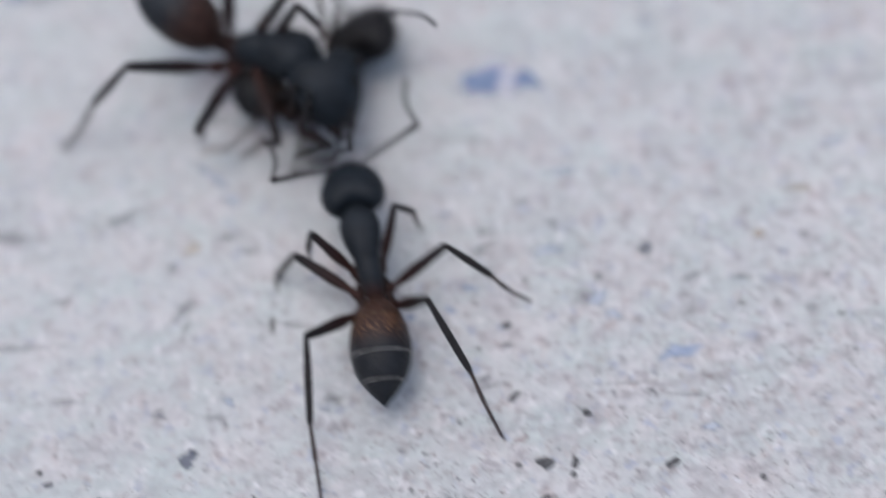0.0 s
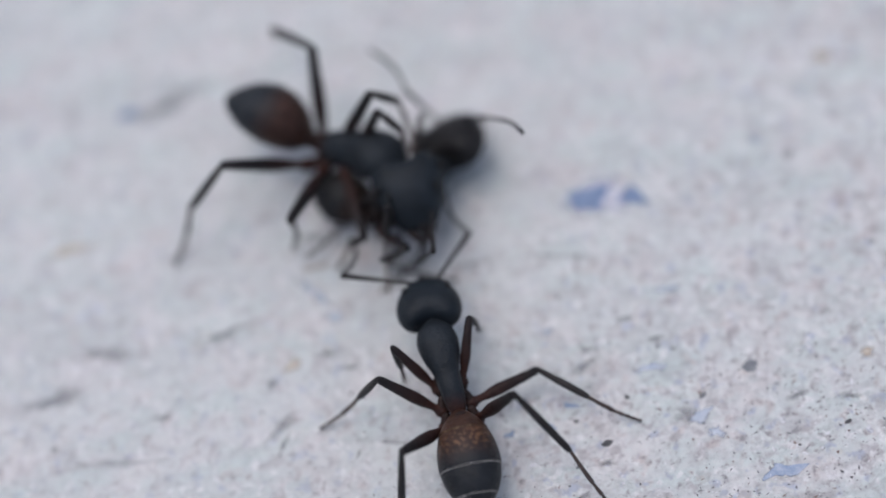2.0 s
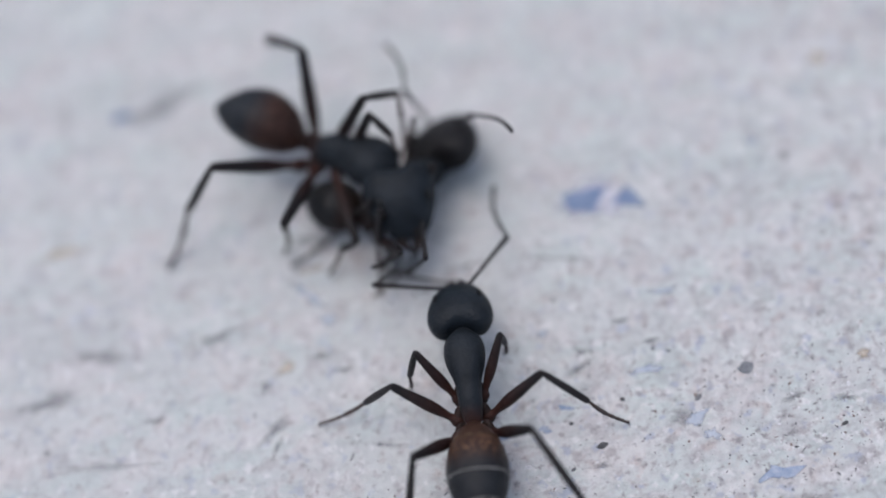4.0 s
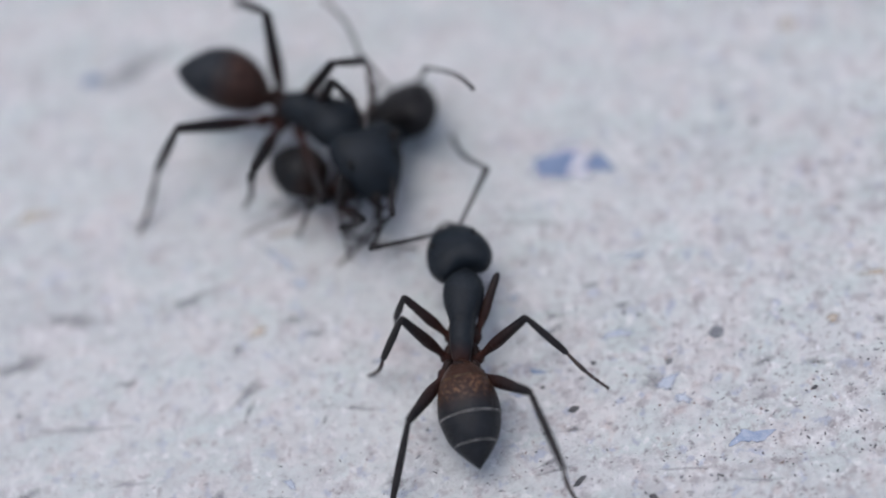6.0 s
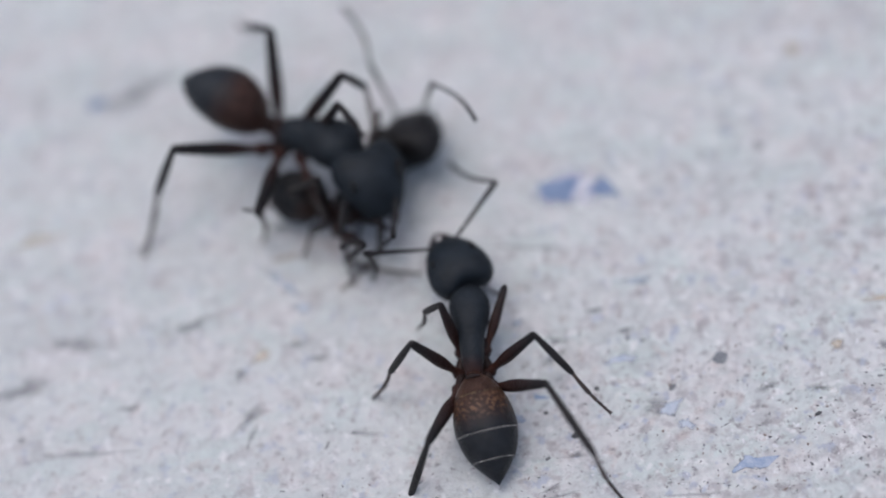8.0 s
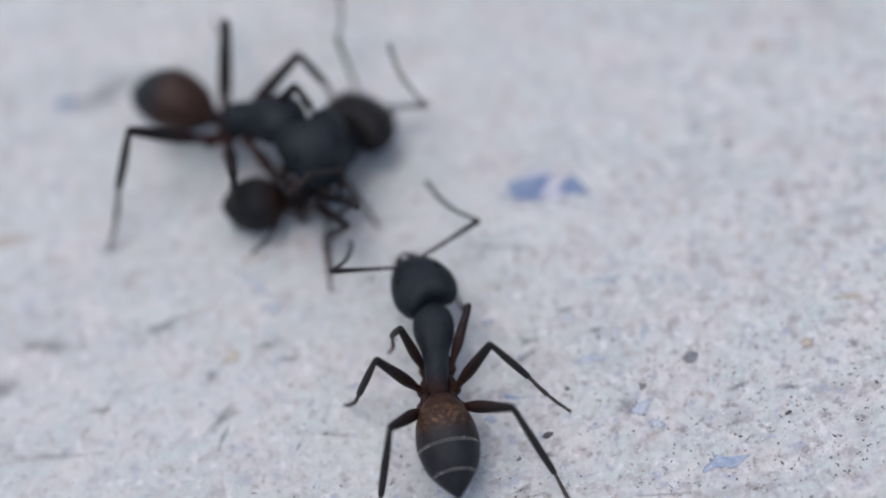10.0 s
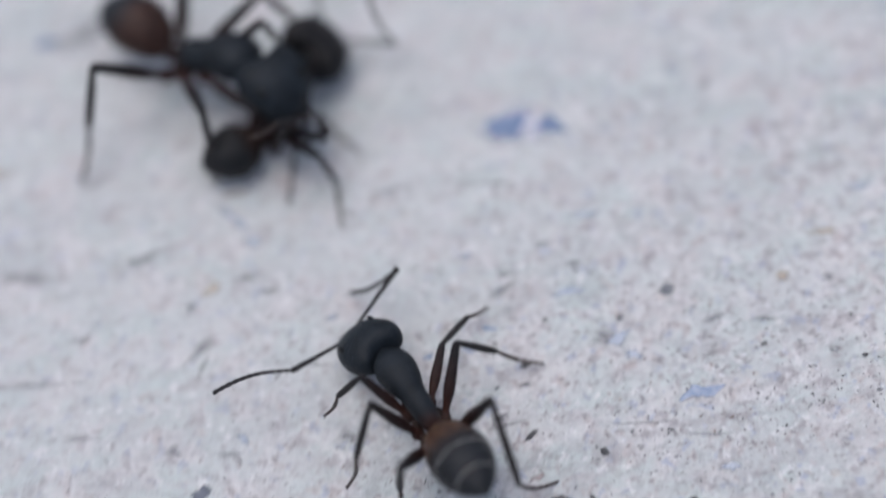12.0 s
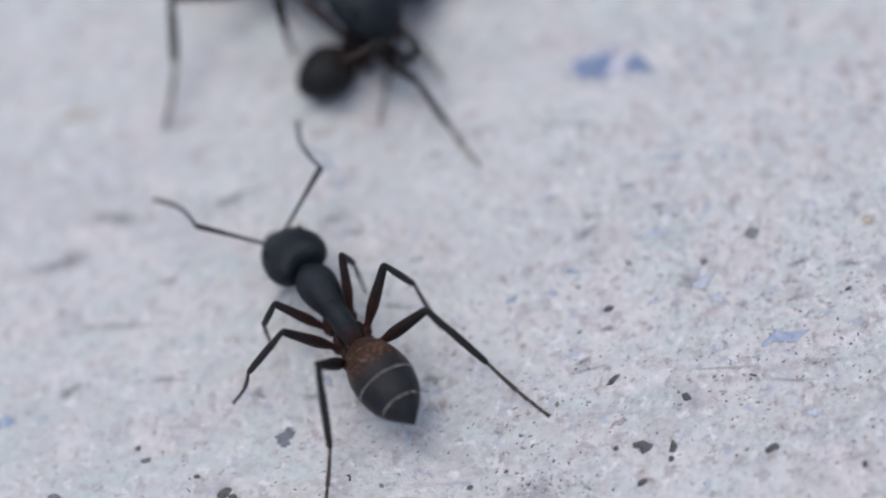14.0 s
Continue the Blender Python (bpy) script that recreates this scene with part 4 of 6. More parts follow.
    s.at(5.5, neck=(0.21, 2.46, 2.32), waist=(-0.06, -0.91, 1.89), face=(0.21, 4.64, 1.85), tail=(-0.28, -4.54, 1.74),
         left_feeler=((-2.61, 4.65, 2.33), (-2.60, 6.53, 0.40)), right_feeler=((2.21, 6.10, 1.52), (1.19, 8.31, 0.36)),
         front_left=((-1.51, 1.42, 2.73), (-2.24, 1.13, 1.42), (-2.42, 0.90, 0.13)), middle_left=((-2.48, 0.54, 2.55), (-4.03, 0.74, 0.90), (-5.37, 0.72, 0.20)), hind_left=((-2.26, -2.56, 2.83), (-3.25, -3.43, 0.19), (-3.69, -5.50, 0.09)),
         front_right=((1.25, 1.55, 2.80), (1.23, 2.21, 1.27), (1.19, 2.54, 0.07)), middle_right=((2.09, -0.33, 3.27), (3.29, -1.08, 2.16), (4.44, -1.48, -0.09)), hind_right=((1.79, -2.60, 3.14), (2.48, -5.26, 2.05), (3.21, -6.78, 0.11)))
    s.at(6, neck=(0.82, 2.65, 2.02), waist=(0.04, -0.62, 1.91), face=(0.53, 4.63, 1.65), tail=(-0.04, -4.46, 1.28),
         left_feeler=((-2.06, 3.97, 2.50), (-1.54, 6.47, 1.10)), right_feeler=((2.25, 6.42, 1.80), (1.73, 7.97, 1.07)),
         front_left=((-1.20, 1.55, 2.72), (-1.82, 1.61, 1.49), (-2.13, 1.58, 0.15)), middle_left=((-1.40, 0.49, 3.22), (-2.67, 0.03, 1.35), (-3.15, 0.60, -0.17)), hind_left=((-2.00, -2.62, 2.53), (-3.03, -4.26, 0.41), (-3.79, -6.15, 0.14)),
         front_right=((1.78, 1.94, 2.43), (1.52, 2.06, 1.19), (1.53, 2.98, 0.14)), middle_right=((2.43, -0.13, 3.19), (3.44, -0.92, 1.93), (4.83, -2.02, 0.27)), hind_right=((2.12, -2.70, 2.88), (2.57, -5.42, 2.66), (3.04, -5.80, -0.02)))
    s.at(6.5, neck=(1.07, 2.57, 1.99), waist=(0.39, -0.74, 1.89), face=(0.99, 4.69, 1.62), tail=(0.12, -4.47, 1.41),
         left_feeler=((-1.64, 4.65, 1.20), (-0.48, 6.63, 0.50)), right_feeler=((2.94, 5.96, 0.86), (1.71, 5.73, 3.22)),
         front_left=((-0.36, 1.84, 2.79), (-1.06, 1.99, 1.54), (-1.13, 1.82, 0.16)), middle_left=((-1.14, 0.45, 3.25), (-2.42, 0.54, 1.36), (-3.06, 0.55, -0.04)), hind_left=((-1.75, -2.60, 2.45), (-2.79, -3.98, 0.06), (-3.58, -6.12, 0.06)),
         front_right=((2.13, 1.96, 2.33), (1.89, 2.31, 1.14), (1.83, 3.23, 0.23)), middle_right=((2.56, -0.18, 3.40), (3.45, -0.91, 1.98), (4.82, -2.08, 0.30)), hind_right=((2.27, -2.76, 3.07), (2.61, -5.50, 2.72), (2.95, -5.62, 0.03)))
    s.at(7, neck=(1.10, 2.56, 1.71), waist=(0.43, -0.70, 1.87), face=(0.63, 4.49, 1.64), tail=(0.18, -4.48, 1.08),
         left_feeler=((-0.65, 2.34, 3.07), (-1.57, 4.73, 2.24)), right_feeler=((2.16, 6.51, 2.55), (1.09, 8.83, 1.69)),
         front_left=((0.01, 1.43, 3.16), (-0.57, 1.79, 2.08), (-0.83, 1.69, 0.32)), middle_left=((-1.14, 0.28, 3.24), (-2.31, 0.49, 1.36), (-3.05, 0.63, -0.05)), hind_left=((-1.60, -2.69, 2.66), (-2.38, -3.08, 0.01), (-3.09, -5.38, 0.04)),
         front_right=((2.12, 1.96, 2.21), (1.97, 2.48, 1.15), (1.81, 3.47, 0.23)), middle_right=((2.56, -0.17, 3.38), (3.46, -0.97, 1.97), (4.77, -2.02, 0.27)), hind_right=((2.38, -2.73, 3.09), (2.81, -4.78, 1.21), (3.24, -6.96, 0.19)))
    s.at(7.5, neck=(1.06, 3.02, 1.70), waist=(0.52, -0.33, 1.87), face=(0.66, 5.10, 1.67), tail=(0.40, -3.90, 0.63),
         left_feeler=((-1.91, 4.90, 2.68), (-2.51, 5.08, 0.31)), right_feeler=((2.22, 7.08, 1.87), (0.77, 9.13, 0.74)),
         front_left=((0.11, 1.80, 3.18), (-0.54, 2.27, 2.19), (-0.95, 2.43, 0.37)), middle_left=((-1.15, 0.59, 3.24), (-2.36, 0.69, 1.39), (-3.10, 0.61, -0.03)), hind_left=((-1.40, -2.44, 2.39), (-2.31, -2.92, -0.05), (-3.07, -5.22, 0.02)),
         front_right=((2.20, 2.44, 2.18), (2.01, 2.83, 1.01), (1.78, 3.76, 0.26)), middle_right=((2.68, 0.02, 3.38), (3.52, -0.80, 1.99), (4.83, -2.06, 0.22)), hind_right=((2.34, -1.45, 3.69), (3.06, -3.90, 2.70), (3.75, -4.45, 0.06)))
    s.at(8, neck=(0.90, 3.13, 1.81), waist=(0.47, -0.24, 1.86), face=(0.31, 5.15, 1.76), tail=(0.59, -3.94, 0.58),
         left_feeler=((-2.26, 4.67, 2.68), (-2.21, 5.14, 0.21)), right_feeler=((2.53, 6.59, 2.32), (1.15, 8.51, 1.05)),
         front_left=((-0.11, 1.81, 3.11), (-0.80, 2.37, 1.99), (-1.11, 2.60, 0.34)), middle_left=((-1.12, 0.55, 3.09), (-2.48, 0.62, 1.15), (-3.10, 0.62, -0.05)), hind_left=((-1.42, -2.51, 2.35), (-2.35, -3.11, -0.07), (-3.00, -5.43, 0.02)),
         front_right=((2.02, 2.48, 2.23), (2.01, 2.94, 1.15), (1.57, 3.77, 0.27)), middle_right=((2.71, 0.10, 3.33), (3.62, -0.80, 1.90), (4.87, -2.09, 0.21)), hind_right=((2.85, -1.73, 3.20), (3.76, -4.28, 2.60), (4.51, -4.99, 0.11)))
    s.at(10.5, neck=(0.54, 2.25, 1.76), waist=(0.12, -1.11, 1.81), face=(0.02, 4.26, 1.54), tail=(0.08, -4.90, 1.85),
         left_feeler=((-2.45, 3.76, 2.77), (-1.72, 5.99, 1.44)), right_feeler=((2.82, 4.96, 1.55), (1.25, 7.29, 1.22)),
         front_left=((-0.64, 0.83, 3.15), (-1.04, 1.22, 1.90), (-1.25, 1.37, 0.28)), middle_left=((-1.55, -0.11, 3.29), (-2.55, -0.50, 1.49), (-3.05, 0.36, -0.03)), hind_left=((-1.57, -2.25, 3.53), (-2.34, -3.47, 1.00), (-3.05, -5.43, 0.22)),
         front_right=((1.68, 1.71, 2.10), (1.55, 2.27, 1.03), (1.42, 3.40, 0.16)), middle_right=((2.10, -0.25, 3.36), (3.09, -0.82, 1.88), (4.38, -1.71, 0.23)), hind_right=((2.43, -2.69, 3.02), (3.09, -3.79, 0.65), (3.90, -6.33, 0.08)))
    s.at(11, neck=(0.81, 0.87, 2.07), waist=(0.63, -2.51, 1.89), face=(0.56, 3.04, 1.45), tail=(0.35, -6.11, 2.36),
         left_feeler=((-0.66, 0.84, 3.11), (-1.97, 3.06, 2.33)), right_feeler=((2.49, 1.22, 2.89), (2.37, 3.76, 2.01)),
         front_left=((-0.58, -0.19, 2.75), (-1.09, -0.35, 1.25), (-0.87, 0.04, 0.07)), middle_left=((-0.73, -1.39, 3.60), (-1.90, -2.04, 2.28), (-2.50, -2.01, 0.09)), hind_left=((-1.20, -2.86, 3.77), (-1.97, -3.04, 0.96), (-2.75, -4.93, 0.23)),
         front_right=((1.88, 0.31, 2.39), (2.04, 1.31, 1.43), (2.19, 2.07, 0.04)), middle_right=((2.11, -1.21, 3.51), (3.16, -1.37, 1.85), (4.33, -1.49, 0.01)), hind_right=((2.07, -4.07, 3.52), (2.37, -4.00, 0.63), (2.90, -6.20, 0.14)))
    s.at(11.5, neck=(0.66, -0.41, 1.90), waist=(0.64, -3.81, 1.95), face=(-0.13, 1.62, 1.33), tail=(1.09, -7.36, 2.68),
         left_feeler=((-1.72, -0.53, 2.78), (-4.41, -0.77, 2.84)), right_feeler=((2.32, 0.69, 2.81), (3.05, 3.18, 3.54)),
         front_left=((-0.83, -1.67, 2.65), (-1.32, -0.63, 1.23), (-1.08, -0.75, 0.09)), middle_left=((-0.42, -3.96, 3.68), (-1.09, -4.40, 1.87), (-1.53, -4.20, 0.06)), hind_left=((-1.67, -3.74, 3.48), (-2.44, -3.86, 0.66), (-3.27, -5.67, 0.20)),
         front_right=((1.91, -1.22, 2.54), (2.52, -0.23, 1.44), (2.77, 0.07, 0.07)), middle_right=((2.28, -2.23, 3.27), (3.54, -2.05, 1.66), (4.55, -1.59, 0.07)), hind_right=((2.36, -4.93, 3.68), (2.67, -5.21, 0.79), (3.27, -7.12, 0.22)))
    s.at(11.8, neck=(-0.33, -1.14, 1.90), waist=(0.75, -4.36, 1.96), face=(-1.23, 0.67, 0.92), tail=(1.45, -7.68, 3.10),
         left_feeler=((-2.97, -1.61, 1.87), (-4.53, -0.12, 0.25)), right_feeler=((1.34, 0.75, 2.53), (0.00, 2.15, 0.65)),
         front_left=((-1.46, -2.37, 2.61), (-2.32, -2.15, 1.87), (-2.81, -1.86, 0.09)), middle_left=((-1.26, -4.14, 3.53), (-2.07, -5.11, 2.21), (-2.58, -5.02, 0.07)), hind_left=((-1.47, -5.48, 3.45), (-1.88, -5.16, 0.63), (-2.36, -7.06, 0.18)),
         front_right=((1.13, -1.41, 1.26), (2.00, -0.45, 1.20), (3.00, 0.55, 0.00)), middle_right=((1.67, -2.33, 3.05), (2.99, -2.16, 1.47), (4.25, -2.06, 0.06)), hind_right=((2.05, -4.96, 3.81), (2.44, -6.08, 1.19), (3.38, -7.41, 0.43)))
    s.at(12, neck=(-1.16, -1.65, 1.89), waist=(0.07, -4.81, 1.92), face=(-2.27, -0.28, 0.91), tail=(1.13, -7.89, 3.10),
         left_feeler=((-4.18, -1.91, 2.40), (-6.86, -2.18, 2.46)), right_feeler=((-0.15, 1.08, 2.36), (-1.81, 1.65, 0.31)),
         front_left=((-1.92, -2.96, 2.76), (-2.72, -2.91, 2.10), (-3.65, -2.78, 0.07)), middle_left=((-1.86, -4.24, 3.45), (-2.66, -5.32, 2.22), (-3.24, -5.40, 0.06)), hind_left=((-1.38, -6.65, 3.46), (-1.50, -6.06, 0.65), (-1.76, -7.99, 0.19)),
         front_right=((0.68, -1.82, 1.24), (1.58, -0.83, 1.21), (2.86, 0.44, -0.25)), middle_right=((1.20, -2.49, 2.88), (2.65, -2.22, 1.32), (4.09, -2.35, 0.05)), hind_right=((1.92, -5.06, 3.76), (2.25, -7.49, 2.22), (3.44, -6.76, 0.30)))
    s.at(12.2, neck=(-1.90, -1.88, 1.90), waist=(0.00, -4.70, 1.95), face=(-2.96, -0.59, 0.90), tail=(1.11, -7.91, 3.10),
         left_feeler=((-5.29, -1.91, 2.03), (-7.55, -3.31, 1.54)), right_feeler=((-1.77, 1.66, 2.17), (-3.39, 3.61, 1.23)),
         front_left=((-2.52, -2.85, 1.03), (-3.73, -3.77, 1.32), (-4.30, -3.35, 0.08)), middle_left=((-2.06, -4.45, 3.38), (-2.84, -5.61, 2.18), (-3.40, -5.60, 0.06)), hind_left=((-1.29, -5.98, 3.76), (-1.68, -8.85, 2.38), (-1.85, -9.57, 0.15)),
         front_right=((-0.05, -1.99, 2.69), (0.70, -1.52, 1.35), (0.79, -1.21, 0.07)), middle_right=((1.27, -2.57, 3.08), (2.73, -2.85, 2.17), (3.82, -2.38, -0.02)), hind_right=((1.72, -5.30, 3.74), (2.52, -7.79, 2.59), (2.94, -8.73, 0.05)))
    s.at(12.5, neck=(-2.75, -1.51, 1.89), waist=(-0.84, -4.32, 1.87), face=(-3.96, -0.52, 0.91), tail=(0.66, -7.54, 2.82),
         left_feeler=((-6.53, -1.66, 1.43), (-9.03, -1.43, 0.44)), right_feeler=((-3.06, 0.90, 3.12), (-4.56, 1.97, 1.15)),
         front_left=((-3.18, -3.08, 2.76), (-3.77, -3.50, 1.57), (-3.81, -3.13, 0.09)), middle_left=((-2.70, -4.01, 3.51), (-3.96, -4.39, 2.18), (-5.28, -4.82, -0.16)), hind_left=((-1.91, -6.41, 3.42), (-2.04, -7.35, 0.62), (-1.85, -8.98, 0.27)),
         front_right=((-1.48, -1.69, 2.68), (-1.46, -0.75, 1.28), (-1.43, -0.44, 0.06)), middle_right=((0.82, -2.16, 2.55), (2.48, -2.04, 1.22), (4.09, -2.29, 0.02)), hind_right=((0.38, -3.75, 4.00), (2.04, -4.55, 1.69), (3.33, -6.15, 0.13)))
    s.at(13, neck=(-4.76, -1.47, 2.10), waist=(-2.80, -4.25, 1.95), face=(-6.02, 0.17, 1.14), tail=(-0.59, -6.82, 2.98),
         left_feeler=((-8.48, 0.29, 1.96), (-10.13, 2.07, 0.79)), right_feeler=((-4.66, 2.24, 2.46), (-5.64, 4.52, 1.39)),
         front_left=((-5.25, -2.27, 2.37), (-6.14, -2.33, 1.81), (-6.91, -2.06, 0.04)), middle_left=((-5.22, -4.35, 3.16), (-6.21, -5.31, 1.73), (-7.17, -6.17, -0.01)), hind_left=((-3.04, -6.62, 3.21), (-2.63, -7.02, 0.36), (-2.29, -8.84, 0.16)),
         front_right=((-3.31, -1.31, 2.60), (-3.33, -0.34, 1.41), (-3.34, 0.08, 0.06)), middle_right=((-2.33, -1.92, 3.27), (-0.85, -1.91, 1.93), (-0.23, -1.41, 0.06)), hind_right=((-0.34, -2.85, 2.94), (1.61, -4.04, 1.25), (3.78, -5.51, 0.00)))
    s.at(13.5, neck=(-5.28, -0.27, 1.89), waist=(-3.74, -3.30, 1.92), face=(-6.40, 1.46, 1.04), tail=(-1.83, -6.38, 2.28),
         left_feeler=((-8.54, 0.48, 2.70), (-9.39, 1.22, 0.25)), right_feeler=((-3.65, 2.36, 1.72), (-4.30, 4.53, 0.25)),
         front_left=((-6.34, -1.81, 2.25), (-7.52, -1.54, 1.70), (-7.94, -1.14, 0.08)), middle_left=((-5.92, -3.73, 3.23), (-6.55, -4.92, 1.81), (-7.19, -5.99, -0.04)), hind_left=((-4.55, -4.22, 4.05), (-4.73, -6.21, 2.03), (-4.90, -8.25, 0.00)),
         front_right=((-3.84, -0.66, 2.72), (-3.76, 0.17, 1.25), (-3.77, 0.56, 0.06)), middle_right=((-3.29, -1.63, 3.59), (-2.41, -0.98, 1.87), (-1.86, -0.83, 0.06)), hind_right=((-0.78, -2.78, 2.59), (1.40, -4.06, 1.22), (3.56, -5.43, 0.02)))
    s.at(14, neck=(-6.27, 0.54, 2.02), waist=(-4.95, -2.58, 1.90), face=(-7.30, 2.40, 1.38), tail=(-3.52, -5.95, 2.14),
         left_feeler=((-9.70, 2.76, 2.34), (-11.15, 4.72, 1.19)), right_feeler=((-5.15, 3.98, 2.41), (-5.75, 6.47, 1.56)),
         front_left=((-7.16, -1.08, 2.64), (-8.15, -1.14, 1.26), (-7.92, -1.26, 0.11)), middle_left=((-7.15, -2.33, 3.30), (-8.43, -2.87, 2.32), (-9.68, -3.09, -0.08)), hind_left=((-6.20, -3.95, 3.76), (-6.42, -6.22, 1.51), (-7.04, -7.54, 0.41)),
         front_right=((-4.92, 0.05, 2.79), (-4.56, 0.56, 1.26), (-4.49, 0.00, 0.12)), middle_right=((-3.62, -0.66, 3.13), (-2.70, -0.58, 1.19), (-2.31, -1.56, 0.38)), hind_right=((-2.44, -2.53, 3.27), (-0.90, -3.86, 1.28), (0.87, -5.75, 0.00)))
    s.key(0.1)
    s = Stances(biter, 18)
    s.at(0, neck=(-0.90, 7.86, 2.69), waist=(-3.85, 9.44, 2.25), face=(-0.45, 5.05, 2.10), tail=(-6.84, 11.82, 3.46),
         left_feeler=((-0.53, 3.84, 3.46), (-1.23, 4.80, 1.04)), right_feeler=((-1.85, 6.24, 0.18), (-2.34, 4.59, 2.25)),
         front_left=((-1.25, 9.21, 4.27), (-0.63, 8.48, 3.88), (-0.68, 8.60, 2.51)), middle_left=((-1.35, 9.85, 4.38), (-0.48, 10.33, 3.32), (-0.43, 8.72, 2.43)), hind_left=((-3.20, 12.27, 4.15), (-4.40, 13.77, 2.92), (-4.48, 15.32, 1.08)),
         front_right=((-2.83, 5.57, 1.87), (-3.34, 5.99, 1.17), (-4.13, 6.20, 0.03)), middle_right=((-5.33, 6.07, 3.00), (-5.24, 6.77, 1.78), (-5.54, 7.27, 0.08)), hind_right=((-7.25, 8.54, 3.70), (-8.70, 8.37, 2.10), (-10.20, 7.92, 0.17)))
    s.at(0.5, neck=(-0.81, 7.89, 2.76), waist=(-3.84, 9.29, 2.23), face=(-0.20, 4.99, 2.06), tail=(-6.92, 11.57, 3.33),
         left_feeler=((-0.41, 3.77, 3.45), (-1.12, 4.71, 1.03)), right_feeler=((-1.76, 6.15, 0.15), (-2.23, 4.51, 2.23)),
         front_left=((-1.14, 9.11, 4.25), (-0.53, 8.39, 3.89), (-0.57, 8.51, 2.51)), middle_left=((-1.20, 9.77, 4.34), (-0.40, 10.23, 3.37), (-0.32, 8.61, 2.42)), hind_left=((-3.11, 12.21, 4.15), (-4.27, 13.67, 2.93), (-4.37, 15.22, 1.09)),
         front_right=((-2.74, 5.55, 1.85), (-3.23, 5.88, 1.17), (-4.08, 6.17, 0.01)), middle_right=((-5.20, 6.05, 2.92), (-5.16, 6.65, 1.76), (-5.49, 7.22, 0.07)), hind_right=((-7.09, 8.45, 3.70), (-8.65, 8.31, 2.23), (-10.01, 7.87, 0.11)))
    s.at(1, neck=(-1.26, 8.38, 2.76), waist=(-4.17, 10.04, 2.23), face=(-1.00, 5.50, 1.90), tail=(-7.36, 12.20, 3.35),
         left_feeler=((-0.93, 4.28, 3.45), (-1.63, 5.24, 1.04)), right_feeler=((-2.30, 6.67, 0.12), (-2.73, 5.06, 2.21)),
         front_left=((-1.85, 9.61, 4.34), (-1.18, 8.84, 3.93), (-1.08, 9.04, 2.51)), middle_left=((-1.89, 10.33, 4.47), (-0.87, 10.46, 3.41), (-0.83, 9.12, 2.41)), hind_left=((-3.86, 12.80, 4.23), (-4.97, 13.96, 2.84), (-4.88, 15.73, 1.12)),
         front_right=((-3.18, 6.19, 1.99), (-3.71, 6.49, 1.24), (-4.36, 6.37, 0.07)), middle_right=((-5.53, 6.72, 3.10), (-5.54, 7.27, 1.86), (-5.73, 7.52, 0.13)), hind_right=((-7.41, 9.18, 3.89), (-8.80, 9.02, 2.00), (-9.97, 8.07, 0.02)))
    s.at(1.5, neck=(-1.32, 8.36, 2.73), waist=(-4.17, 10.13, 2.19), face=(-1.16, 5.47, 2.01), tail=(-7.27, 12.40, 3.30),
         left_feeler=((-0.95, 4.30, 3.45), (-1.65, 5.25, 1.05)), right_feeler=((-2.26, 6.65, 0.11), (-2.75, 5.08, 2.20)),
         front_left=((-1.95, 9.60, 4.31), (-1.26, 8.83, 3.86), (-1.10, 9.06, 2.46)), middle_left=((-1.93, 10.20, 4.46), (-1.20, 10.58, 3.20), (-0.85, 9.19, 2.44)), hind_left=((-3.73, 12.89, 4.19), (-4.88, 14.01, 2.90), (-4.90, 15.71, 1.16)),
         front_right=((-3.20, 6.30, 1.99), (-3.72, 6.51, 1.25), (-4.38, 6.38, 0.08)), middle_right=((-5.47, 6.84, 3.10), (-5.54, 7.31, 1.88), (-5.74, 7.53, 0.16)), hind_right=((-7.39, 9.24, 3.86), (-8.91, 8.86, 2.06), (-9.95, 7.88, 0.05)))
    s.at(2, neck=(-1.41, 8.49, 2.72), waist=(-4.17, 10.37, 2.09), face=(-1.13, 5.58, 2.05), tail=(-7.30, 12.56, 3.11),
         left_feeler=((-0.94, 4.45, 3.44), (-1.65, 5.37, 1.04)), right_feeler=((-2.24, 6.75, 0.10), (-2.75, 5.20, 2.19)),
         front_left=((-1.92, 9.68, 4.23), (-1.16, 8.97, 3.89), (-1.09, 9.18, 2.42)), middle_left=((-2.02, 10.36, 4.46), (-1.12, 10.64, 3.24), (-0.86, 9.37, 2.48)), hind_left=((-3.68, 13.06, 4.17), (-4.83, 14.45, 3.34), (-4.91, 15.77, 1.22)),
         front_right=((-3.20, 6.54, 2.00), (-3.72, 6.64, 1.26), (-4.39, 6.41, 0.10)), middle_right=((-5.37, 7.08, 3.13), (-5.51, 7.46, 1.92), (-5.76, 7.59, 0.21)), hind_right=((-7.33, 9.16, 3.81), (-8.96, 8.72, 2.13), (-9.97, 7.82, 0.07)))
